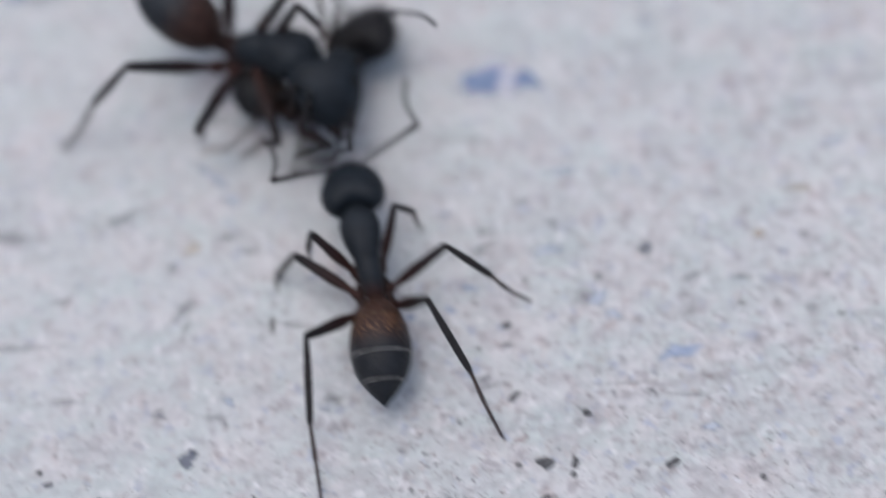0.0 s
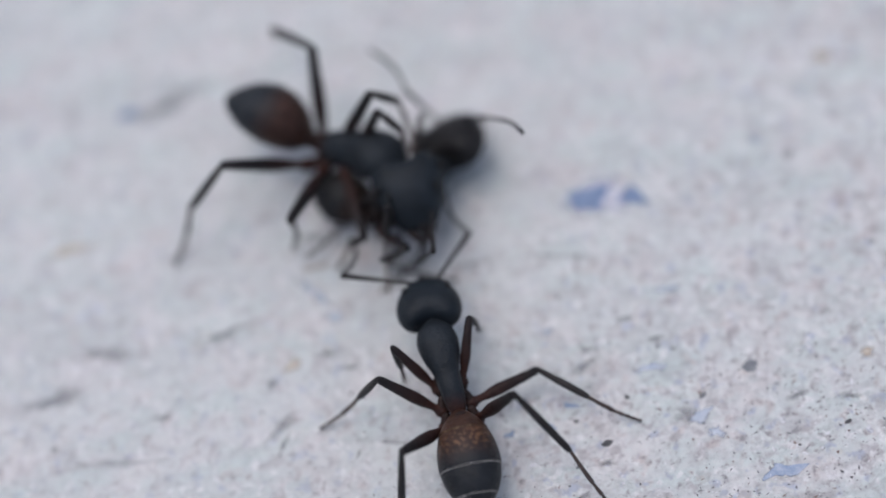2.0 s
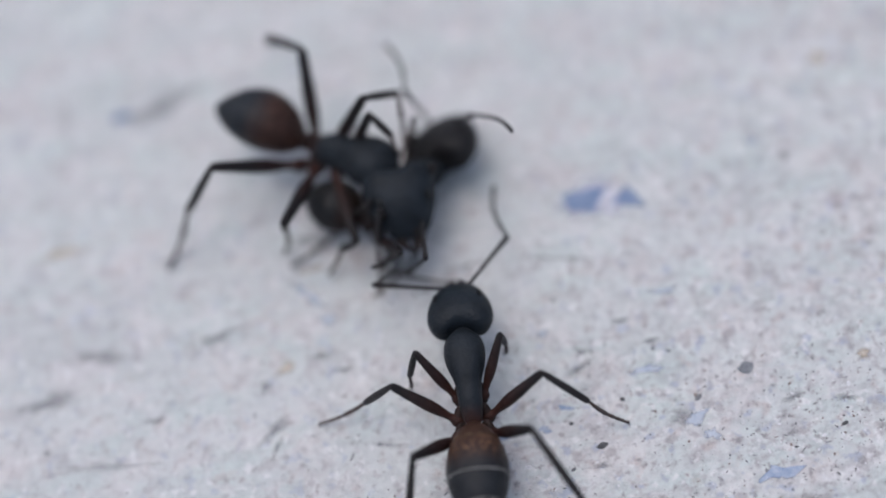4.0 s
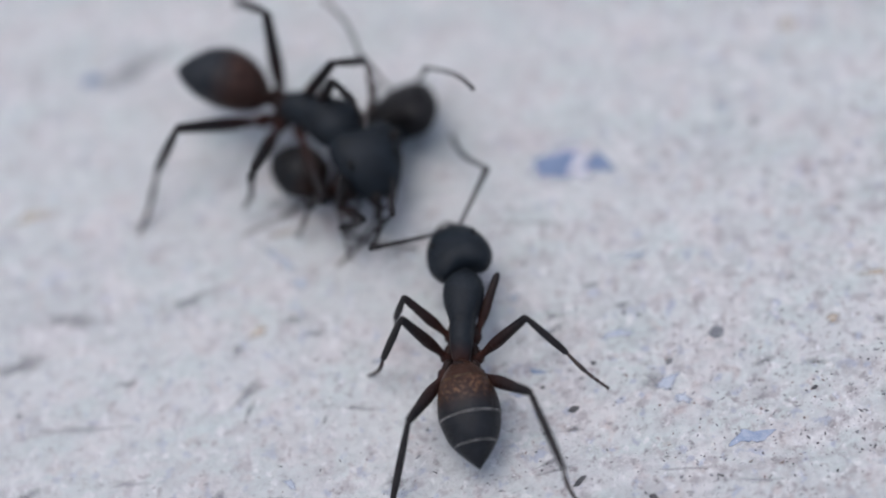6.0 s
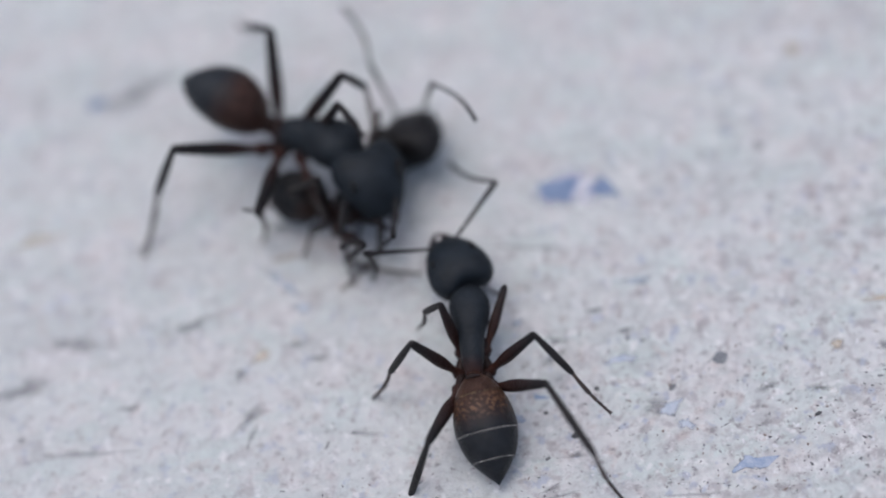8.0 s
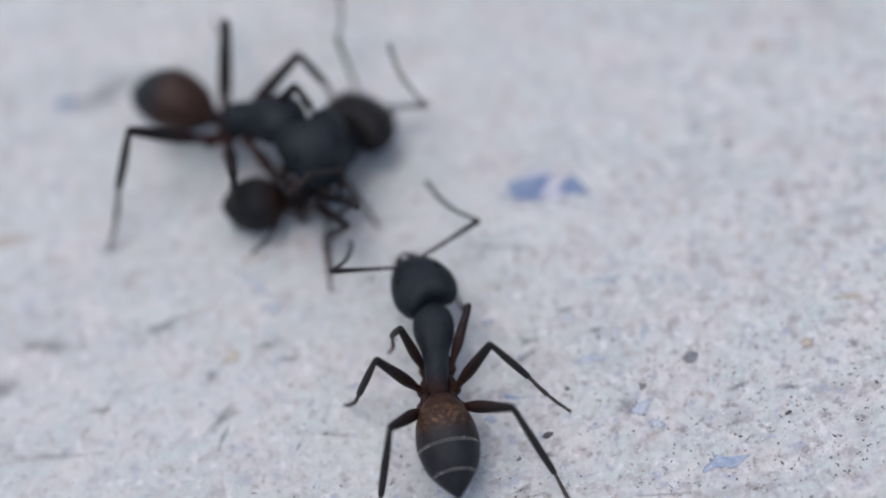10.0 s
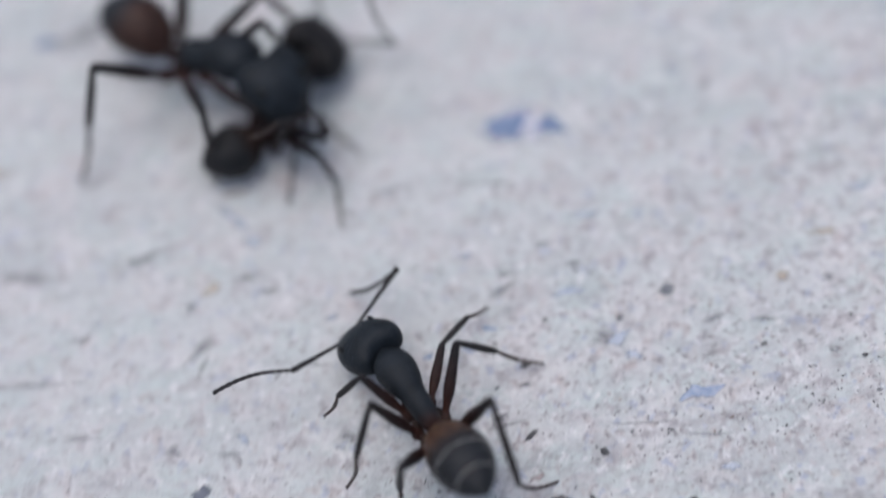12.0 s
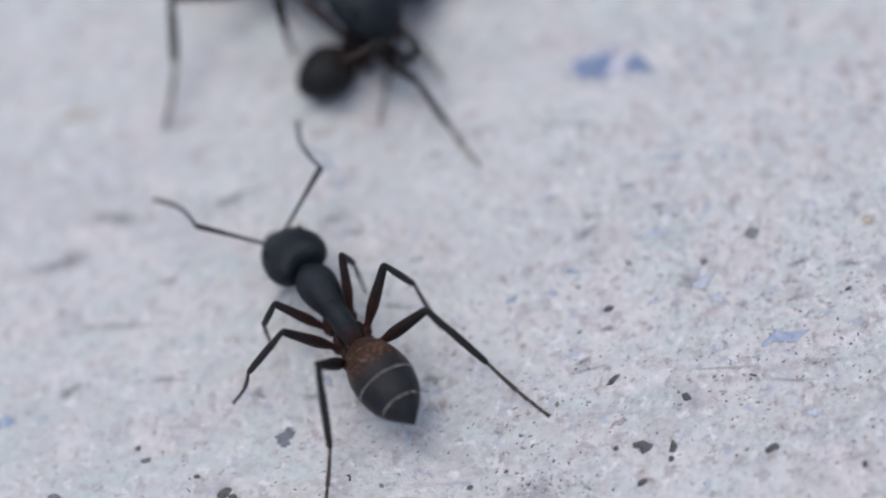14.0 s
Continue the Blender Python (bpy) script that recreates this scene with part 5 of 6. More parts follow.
    s.at(4.5, neck=(-1.53, 8.24, 2.68), waist=(-4.18, 10.34, 2.20), face=(-1.35, 5.34, 2.02), tail=(-7.46, 12.36, 2.89),
         left_feeler=((-1.04, 4.26, 3.43), (-1.77, 5.14, 1.02)), right_feeler=((-2.36, 6.50, 0.10), (-2.86, 4.98, 2.17)),
         front_left=((-2.04, 9.58, 4.18), (-1.28, 8.74, 3.84), (-1.20, 8.95, 2.37)), middle_left=((-2.12, 10.15, 4.42), (-0.77, 10.76, 3.65), (-1.00, 9.23, 2.54)), hind_left=((-3.82, 12.71, 4.32), (-4.80, 14.14, 3.33), (-5.02, 15.50, 1.27)),
         front_right=((-3.29, 6.43, 2.05), (-3.81, 6.45, 1.30), (-4.48, 6.31, 0.16)), middle_right=((-5.37, 6.99, 3.17), (-5.58, 7.30, 2.00), (-5.84, 7.53, 0.27)), hind_right=((-7.46, 9.19, 3.80), (-8.86, 8.77, 1.85), (-9.99, 7.78, 0.01)))
    s.at(5, neck=(-1.55, 8.44, 2.20), waist=(-4.02, 10.81, 1.93), face=(-0.99, 5.45, 2.10), tail=(-7.38, 12.44, 2.77),
         left_feeler=((-0.90, 4.44, 3.42), (-1.65, 5.27, 0.98)), right_feeler=((-2.20, 6.57, 0.09), (-2.72, 5.11, 2.15)),
         front_left=((-1.93, 9.66, 4.06), (-1.25, 8.91, 3.59), (-1.07, 9.06, 2.29)), middle_left=((-1.96, 10.30, 4.32), (-0.84, 10.92, 3.36), (-0.87, 9.31, 2.51)), hind_left=((-3.72, 12.43, 4.57), (-4.78, 14.11, 3.49), (-4.89, 15.57, 1.34)),
         front_right=((-3.05, 6.66, 2.21), (-3.65, 6.67, 1.37), (-4.59, 6.31, 0.29)), middle_right=((-4.90, 7.35, 3.63), (-5.34, 7.65, 2.16), (-5.95, 7.67, 0.37)), hind_right=((-7.43, 9.41, 3.60), (-8.91, 8.90, 1.90), (-10.00, 7.87, -0.02)))
    s.at(6, neck=(-1.78, 8.55, 2.44), waist=(-4.36, 10.78, 2.10), face=(-1.19, 5.59, 1.97), tail=(-7.67, 12.42, 2.94),
         left_feeler=((-1.17, 4.55, 3.42), (-1.93, 5.38, 0.98)), right_feeler=((-2.55, 6.73, 0.11), (-3.00, 5.20, 2.17)),
         front_left=((-2.30, 9.69, 4.15), (-1.62, 8.88, 3.73), (-1.35, 9.17, 2.34)), middle_left=((-2.19, 10.30, 4.33), (-0.97, 10.75, 3.41), (-1.15, 9.38, 2.48)), hind_left=((-4.04, 12.72, 4.51), (-4.97, 14.30, 3.39), (-5.17, 15.69, 1.32)),
         front_right=((-3.41, 6.71, 2.09), (-3.95, 6.70, 1.32), (-4.57, 6.40, 0.17)), middle_right=((-5.40, 7.41, 3.54), (-5.73, 7.72, 2.15), (-6.20, 7.78, 0.40)), hind_right=((-7.71, 9.45, 3.64), (-8.87, 9.20, 1.69), (-10.01, 7.80, 0.01)))
    s.at(6.5, neck=(-1.99, 8.50, 2.50), waist=(-4.60, 10.69, 2.13), face=(-1.23, 5.57, 2.02), tail=(-7.82, 12.39, 2.98),
         left_feeler=((-1.33, 4.52, 3.42), (-2.09, 5.33, 0.97)), right_feeler=((-2.69, 6.69, 0.12), (-3.17, 5.14, 2.20)),
         front_left=((-2.40, 9.76, 4.18), (-1.72, 8.91, 3.75), (-1.52, 9.12, 2.38)), middle_left=((-2.19, 10.50, 4.27), (-1.30, 10.90, 3.26), (-1.31, 9.32, 2.48)), hind_left=((-4.03, 12.58, 4.55), (-4.75, 14.32, 3.25), (-5.33, 15.65, 1.31)),
         front_right=((-3.54, 6.62, 2.13), (-4.12, 6.66, 1.31), (-4.62, 6.38, 0.14)), middle_right=((-5.32, 7.24, 3.58), (-5.58, 7.42, 2.07), (-5.93, 7.45, 0.33)), hind_right=((-7.89, 9.42, 3.71), (-9.08, 9.16, 1.73), (-10.03, 7.77, 0.01)))
    s.at(7, neck=(-1.98, 8.43, 2.69), waist=(-4.71, 10.45, 2.27), face=(-1.18, 5.63, 2.01), tail=(-7.68, 12.52, 3.18),
         left_feeler=((-1.31, 4.55, 3.43), (-2.06, 5.38, 0.98)), right_feeler=((-2.64, 6.76, 0.14), (-3.15, 5.17, 2.22)),
         front_left=((-2.24, 9.62, 4.17), (-1.71, 8.86, 3.83), (-1.50, 9.16, 2.41)), middle_left=((-2.06, 10.50, 4.24), (-1.28, 10.93, 3.16), (-1.29, 9.34, 2.47)), hind_left=((-4.03, 12.89, 4.38), (-4.87, 14.38, 3.20), (-5.32, 15.75, 1.24)),
         front_right=((-3.53, 6.57, 2.09), (-4.09, 6.68, 1.29), (-4.58, 6.41, 0.10)), middle_right=((-5.51, 6.97, 3.17), (-5.64, 7.25, 1.94), (-5.82, 7.40, 0.25)), hind_right=((-7.85, 9.34, 3.85), (-9.15, 8.98, 1.86), (-10.05, 7.83, 0.01)))
    s.at(7.5, neck=(-1.89, 8.63, 2.70), waist=(-4.63, 10.63, 2.26), face=(-1.15, 5.80, 2.08), tail=(-7.64, 12.67, 3.22),
         left_feeler=((-1.27, 4.72, 3.43), (-2.01, 5.57, 0.99)), right_feeler=((-2.57, 6.96, 0.17), (-3.11, 5.34, 2.25)),
         front_left=((-2.19, 9.73, 4.23), (-1.68, 8.97, 3.86), (-1.45, 9.34, 2.45)), middle_left=((-1.96, 10.76, 4.24), (-1.18, 11.09, 3.11), (-1.24, 9.50, 2.46)), hind_left=((-3.95, 13.25, 4.24), (-4.88, 14.54, 3.02), (-5.29, 16.01, 1.15)),
         front_right=((-3.48, 6.69, 2.07), (-4.04, 6.85, 1.27), (-4.55, 6.48, 0.08)), middle_right=((-5.49, 7.07, 3.20), (-5.60, 7.43, 1.91), (-5.80, 7.46, 0.20)), hind_right=((-7.85, 9.52, 3.90), (-9.13, 9.08, 1.93), (-10.01, 7.90, 0.02)))
    s.at(8, neck=(-1.80, 8.61, 2.73), waist=(-4.59, 10.56, 2.30), face=(-1.18, 5.81, 1.96), tail=(-7.51, 12.74, 3.32),
         left_feeler=((-1.22, 4.70, 3.43), (-1.95, 5.57, 1.00)), right_feeler=((-2.52, 6.96, 0.16), (-3.06, 5.35, 2.25)),
         front_left=((-2.24, 9.62, 4.32), (-1.70, 8.85, 3.93), (-1.41, 9.33, 2.50)), middle_left=((-1.92, 10.81, 4.27), (-1.21, 11.01, 3.01), (-1.19, 9.46, 2.44)), hind_left=((-4.03, 13.27, 4.24), (-4.79, 14.54, 2.83), (-5.25, 16.09, 1.06)),
         front_right=((-3.43, 6.62, 2.05), (-3.99, 6.84, 1.26), (-4.52, 6.49, 0.07)), middle_right=((-5.48, 6.97, 3.19), (-5.56, 7.40, 1.88), (-5.77, 7.46, 0.16)), hind_right=((-7.88, 9.49, 3.86), (-8.99, 9.10, 1.88), (-9.97, 7.84, 0.05)))
    s.at(10.5, neck=(-2.71, 10.20, 2.67), waist=(-5.56, 11.57, 1.77), face=(-1.98, 7.23, 2.24), tail=(-7.65, 13.11, 1.17),
         left_feeler=((-1.25, 6.04, 3.35), (-2.21, 7.23, 1.02)), right_feeler=((-3.67, 9.04, 0.90), (-4.42, 7.84, 0.35)),
         front_left=((-2.47, 10.93, 3.79), (-2.14, 10.43, 2.74), (-1.84, 10.63, 1.38)), middle_left=((-2.22, 12.56, 3.19), (-1.48, 11.91, 1.84), (-1.09, 12.45, 0.16)), hind_left=((-4.59, 14.16, 3.71), (-4.79, 14.89, 1.40), (-4.96, 16.84, 0.00)),
         front_right=((-3.55, 7.88, 2.45), (-3.06, 7.99, 1.45), (-3.00, 7.90, 0.09)), middle_right=((-5.10, 8.10, 3.61), (-5.31, 8.15, 2.02), (-5.59, 7.82, 0.21)), hind_right=((-8.35, 10.47, 3.93), (-9.24, 9.26, 2.22), (-10.12, 8.20, 0.17)))
    s.at(11, neck=(-2.84, 9.98, 2.70), waist=(-5.59, 11.50, 1.75), face=(-2.17, 7.11, 2.13), tail=(-7.75, 13.03, 1.18),
         left_feeler=((-1.24, 5.95, 3.30), (-2.25, 7.12, 0.95)), right_feeler=((-3.38, 9.89, 1.34), (-3.19, 7.68, 0.17)),
         front_left=((-2.40, 10.74, 3.65), (-2.17, 10.50, 2.63), (-1.90, 10.57, 1.34)), middle_left=((-2.23, 12.39, 3.10), (-1.46, 12.04, 1.78), (-1.07, 12.42, 0.16)), hind_left=((-4.77, 14.15, 3.64), (-4.98, 14.92, 1.41), (-5.13, 16.85, 0.04)),
         front_right=((-3.48, 7.84, 2.40), (-2.97, 7.77, 1.54), (-2.95, 7.74, 0.08)), middle_right=((-5.14, 7.94, 3.53), (-5.42, 7.59, 2.00), (-5.73, 6.93, 0.36)), hind_right=((-8.35, 10.24, 4.01), (-9.20, 8.97, 2.28), (-10.13, 8.17, 0.15)))
    s.at(11.5, neck=(-3.07, 10.03, 2.69), waist=(-5.89, 11.52, 1.94), face=(-1.97, 7.16, 2.16), tail=(-7.93, 12.84, 1.11),
         left_feeler=((-1.34, 5.97, 3.40), (-2.32, 7.18, 1.02)), right_feeler=((-3.24, 10.11, 1.91), (-3.20, 7.72, 0.22)),
         front_left=((-2.55, 10.91, 3.67), (-2.25, 10.62, 2.60), (-1.97, 10.79, 1.37)), middle_left=((-2.49, 12.49, 3.19), (-1.58, 11.91, 1.86), (-1.21, 12.42, 0.17)), hind_left=((-5.08, 14.23, 3.63), (-5.24, 15.10, 1.52), (-5.37, 16.94, 0.14)),
         front_right=((-3.58, 7.86, 2.49), (-3.20, 8.03, 1.50), (-3.11, 7.90, 0.08)), middle_right=((-5.31, 7.86, 3.51), (-5.51, 7.62, 1.96), (-5.74, 7.04, 0.29)), hind_right=((-8.53, 10.15, 4.03), (-9.30, 8.96, 2.25), (-10.10, 8.21, 0.10)))
    s.at(12, neck=(-3.40, 10.13, 2.69), waist=(-6.22, 11.63, 1.95), face=(-2.18, 7.44, 2.09), tail=(-7.75, 13.47, 1.76),
         left_feeler=((-1.54, 6.23, 3.37), (-2.45, 7.39, 1.00)), right_feeler=((-3.22, 10.45, 2.10), (-3.22, 8.08, 0.29)),
         front_left=((-2.94, 11.01, 3.79), (-2.57, 10.80, 2.62), (-2.22, 11.00, 1.37)), middle_left=((-2.73, 12.76, 3.15), (-1.91, 12.16, 1.80), (-1.49, 12.65, 0.16)), hind_left=((-5.27, 14.45, 3.68), (-5.44, 15.31, 1.51), (-5.43, 17.10, 0.14)),
         front_right=((-3.73, 8.16, 2.45), (-3.32, 8.30, 1.52), (-3.24, 8.16, 0.08)), middle_right=((-5.57, 8.03, 3.42), (-5.59, 7.68, 1.96), (-5.69, 7.04, 0.27)), hind_right=((-8.83, 10.26, 4.01), (-9.58, 9.09, 2.32), (-10.33, 8.35, 0.12)))
    s.at(12.5, neck=(-3.19, 10.31, 2.72), waist=(-5.94, 11.85, 1.83), face=(-1.90, 7.58, 2.10), tail=(-7.53, 13.57, 1.86),
         left_feeler=((-1.30, 6.39, 3.36), (-2.20, 7.51, 1.00)), right_feeler=((-2.98, 10.58, 2.04), (-2.98, 8.28, 0.33)),
         front_left=((-2.69, 11.14, 3.74), (-2.33, 10.94, 2.64), (-1.98, 11.13, 1.38)), middle_left=((-2.51, 12.88, 3.12), (-1.67, 12.29, 1.82), (-1.41, 12.70, 0.15)), hind_left=((-5.03, 14.55, 3.70), (-5.19, 15.41, 1.51), (-5.36, 17.20, 0.13)),
         front_right=((-3.51, 8.32, 2.51), (-3.21, 8.56, 1.49), (-3.19, 8.41, 0.08)), middle_right=((-5.22, 8.29, 3.55), (-5.25, 8.07, 1.93), (-5.45, 7.50, 0.16)), hind_right=((-8.72, 10.48, 3.94), (-9.30, 9.30, 2.20), (-10.12, 8.08, 0.21)))
    s.at(13, neck=(-3.16, 10.80, 2.76), waist=(-5.93, 12.30, 1.86), face=(-1.87, 8.02, 2.08), tail=(-7.50, 14.01, 1.94),
         left_feeler=((-1.28, 6.85, 3.35), (-2.18, 7.95, 1.00)), right_feeler=((-2.96, 11.04, 1.99), (-2.95, 8.76, 0.36)),
         front_left=((-2.67, 11.57, 3.72), (-2.31, 11.38, 2.65), (-1.95, 11.56, 1.39)), middle_left=((-2.50, 13.30, 3.11), (-1.64, 12.72, 1.84), (-1.40, 12.83, 0.13)), hind_left=((-5.00, 14.92, 3.76), (-5.16, 15.76, 1.51), (-5.37, 17.44, 0.16)),
         front_right=((-3.59, 8.71, 2.47), (-3.18, 8.87, 1.48), (-3.18, 8.72, 0.08)), middle_right=((-5.24, 8.77, 3.61), (-5.29, 8.74, 1.94), (-5.41, 8.36, 0.07)), hind_right=((-9.04, 10.94, 3.58), (-9.51, 9.73, 2.10), (-10.32, 8.11, 0.29)))
    s.at(14, neck=(-3.12, 10.96, 2.57), waist=(-5.73, 12.74, 1.79), face=(-1.64, 8.15, 2.10), tail=(-7.31, 14.14, 1.81),
         left_feeler=((-1.14, 7.00, 3.34), (-2.03, 8.05, 0.97)), right_feeler=((-2.82, 11.16, 1.94), (-2.80, 8.89, 0.39)),
         front_left=((-2.56, 11.67, 3.68), (-2.16, 11.47, 2.65), (-1.80, 11.66, 1.38)), middle_left=((-2.36, 13.39, 3.11), (-1.49, 12.81, 1.85), (-1.35, 12.86, 0.12)), hind_left=((-4.84, 15.05, 3.79), (-4.99, 15.81, 1.55), (-5.33, 17.50, 0.14)),
         front_right=((-3.58, 8.82, 2.42), (-3.11, 9.20, 1.47), (-3.12, 9.00, 0.07)), middle_right=((-5.57, 9.38, 4.06), (-5.62, 9.79, 2.17), (-5.57, 9.67, 0.15)), hind_right=((-9.31, 11.49, 3.06), (-9.65, 9.97, 1.80), (-10.52, 8.20, 0.23)))
    s.key(0.25)
    s = Stances(held, 35)
    s.at(0, neck=(0.75, 8.39, 1.56), waist=(-2.25, 7.00, 0.97), face=(1.06, 9.75, 1.01), tail=(-3.45, 8.36, 1.00),
         left_feeler=((0.12, 10.10, 2.87), (-0.56, 12.52, 2.88)), right_feeler=((2.08, 8.95, 2.91), (3.20, 7.26, 4.44)),
         front_left=((-0.11, 9.67, 1.56), (0.15, 9.54, 2.93), (-0.59, 8.35, 2.52)), middle_left=((-0.51, 5.52, 2.27), (-0.92, 5.61, 0.23), (-2.82, 4.98, 0.07)), hind_left=((-1.87, 6.72, 3.23), (-2.83, 7.70, 0.56), (-4.71, 5.95, 1.12)),
         front_right=((0.55, 7.40, 3.01), (-0.32, 7.94, 2.03), (-0.59, 8.90, 0.95)), middle_right=((-1.59, 5.77, 3.65), (-1.89, 5.81, 1.59), (-2.69, 4.93, 0.08)), hind_right=((-1.20, 4.35, 3.00), (-2.28, 5.56, 0.46), (-0.01, 4.72, 0.09)))
    s.at(0.5, neck=(0.77, 8.45, 1.58), waist=(-2.25, 7.10, 0.98), face=(1.05, 9.78, 1.01), tail=(-3.54, 8.33, 1.00),
         left_feeler=((0.10, 10.14, 2.85), (-0.59, 12.55, 2.88)), right_feeler=((2.27, 9.01, 2.85), (3.29, 7.26, 4.32)),
         front_left=((-0.13, 9.72, 1.56), (0.12, 9.58, 2.93), (-0.62, 8.39, 2.52)), middle_left=((-0.53, 5.56, 2.27), (-0.92, 5.65, 0.22), (-2.85, 4.98, 0.06)), hind_left=((-1.90, 6.76, 3.22), (-2.86, 7.74, 0.57), (-4.74, 5.99, 1.12)),
         front_right=((0.52, 7.44, 3.02), (-0.34, 7.97, 2.04), (-0.62, 8.93, 0.95)), middle_right=((-1.61, 5.81, 3.65), (-1.92, 5.84, 1.58), (-2.69, 4.95, 0.09)), hind_right=((-1.22, 4.40, 3.00), (-2.24, 5.59, 0.42), (-0.09, 4.76, 0.10)))
    s.at(1, neck=(0.23, 9.06, 1.57), waist=(-2.84, 7.84, 0.98), face=(0.57, 10.42, 1.01), tail=(-4.11, 8.95, 1.00),
         left_feeler=((-0.05, 10.79, 2.94), (-0.35, 13.42, 2.62)), right_feeler=((1.74, 9.48, 2.70), (2.72, 7.69, 4.06)),
         front_left=((-0.67, 10.38, 1.56), (-0.41, 10.23, 2.93), (-1.15, 9.04, 2.52)), middle_left=((-1.07, 6.22, 2.27), (-1.43, 6.32, 0.21), (-3.04, 5.17, 0.06)), hind_left=((-2.43, 7.42, 3.21), (-3.39, 8.39, 0.57), (-5.27, 6.64, 1.12)),
         front_right=((-0.01, 8.09, 3.02), (-0.88, 8.62, 2.04), (-1.15, 9.59, 0.95)), middle_right=((-2.17, 6.43, 3.64), (-2.49, 6.43, 1.59), (-2.80, 5.21, 0.05)), hind_right=((-1.75, 5.06, 3.01), (-2.68, 6.21, 0.37), (-0.37, 5.00, 0.06)))
    s.at(1.5, neck=(0.16, 8.94, 1.57), waist=(-2.89, 7.68, 0.97), face=(0.51, 10.33, 0.98), tail=(-3.99, 9.03, 1.00),
         left_feeler=((-0.44, 10.78, 2.87), (-1.05, 13.35, 2.85)), right_feeler=((1.66, 9.50, 2.81), (2.86, 7.75, 4.07)),
         front_left=((-0.68, 10.28, 1.56), (-0.42, 10.14, 2.93), (-1.16, 8.95, 2.52)), middle_left=((-1.07, 6.10, 2.28), (-1.43, 6.23, 0.23), (-3.05, 5.13, 0.06)), hind_left=((-2.45, 7.33, 3.20), (-3.40, 8.29, 0.58), (-5.28, 6.55, 1.12)),
         front_right=((-0.01, 8.01, 3.03), (-0.88, 8.53, 2.04), (-1.16, 9.50, 0.95)), middle_right=((-2.18, 6.34, 3.65), (-2.50, 6.35, 1.60), (-2.80, 5.16, 0.06)), hind_right=((-1.76, 4.94, 3.03), (-2.68, 6.11, 0.40), (-0.37, 4.97, 0.06)))
    s.at(2, neck=(0.20, 8.91, 1.57), waist=(-2.88, 7.72, 0.95), face=(0.55, 10.31, 1.00), tail=(-4.04, 8.95, 1.00),
         left_feeler=((-0.79, 11.26, 2.79), (-1.62, 13.23, 2.38)), right_feeler=((1.65, 9.52, 2.81), (2.74, 7.80, 4.21)),
         front_left=((-0.67, 10.27, 1.56), (-0.42, 10.12, 2.93), (-1.15, 8.93, 2.52)), middle_left=((-1.05, 6.06, 2.29), (-1.41, 6.22, 0.24), (-3.06, 5.12, 0.06)), hind_left=((-2.44, 7.31, 3.19), (-3.40, 8.27, 0.59), (-5.27, 6.54, 1.11)),
         front_right=((0.00, 8.01, 3.05), (-0.86, 8.51, 2.06), (-1.15, 9.47, 0.96)), middle_right=((-2.17, 6.32, 3.66), (-2.49, 6.35, 1.60), (-2.81, 5.14, 0.07)), hind_right=((-1.75, 4.90, 3.04), (-2.66, 6.08, 0.42), (-0.37, 4.97, 0.06)))
    s.at(4.5, neck=(0.18, 8.90, 1.56), waist=(-2.84, 7.50, 1.00), face=(0.42, 10.25, 1.04), tail=(-4.29, 8.71, 1.00),
         left_feeler=((-0.62, 11.22, 2.91), (-0.85, 13.37, 2.44)), right_feeler=((1.47, 9.68, 2.98), (2.62, 7.87, 4.32)),
         front_left=((-0.77, 10.19, 1.56), (-0.52, 10.04, 2.93), (-1.25, 8.85, 2.52)), middle_left=((-1.12, 5.93, 2.31), (-1.50, 6.13, 0.28), (-3.09, 5.09, 0.06)), hind_left=((-2.59, 6.80, 3.11), (-3.43, 7.94, 0.51), (-6.00, 6.90, 0.01)),
         front_right=((-0.08, 7.96, 3.09), (-0.93, 8.41, 2.08), (-1.25, 9.37, 0.97)), middle_right=((-2.27, 6.23, 3.68), (-2.59, 6.27, 1.62), (-2.84, 5.11, 0.08)), hind_right=((-1.83, 4.76, 3.07), (-2.74, 5.97, 0.47), (-0.41, 4.94, 0.06)))
    s.at(5, neck=(0.13, 9.06, 1.63), waist=(-2.78, 7.42, 1.06), face=(0.32, 10.27, 1.04), tail=(-4.35, 8.69, 0.90),
         left_feeler=((-0.76, 10.98, 2.90), (-1.72, 13.27, 2.87)), right_feeler=((1.51, 9.72, 2.93), (2.64, 7.89, 4.25)),
         front_left=((-0.80, 10.20, 1.56), (-0.55, 10.04, 2.94), (-1.29, 8.85, 2.52)), middle_left=((-1.15, 5.91, 2.31), (-1.55, 6.13, 0.29), (-3.08, 5.11, 0.06)), hind_left=((-3.15, 5.92, 2.86), (-3.61, 7.59, 0.40), (-6.12, 6.96, 0.07)),
         front_right=((-0.11, 7.99, 3.10), (-0.94, 8.41, 2.10), (-1.29, 9.37, 0.98)), middle_right=((-2.32, 6.22, 3.68), (-2.62, 6.25, 1.63), (-2.84, 5.14, 0.07)), hind_right=((-1.86, 4.74, 3.09), (-2.76, 5.96, 0.49), (-0.43, 4.95, 0.07)))
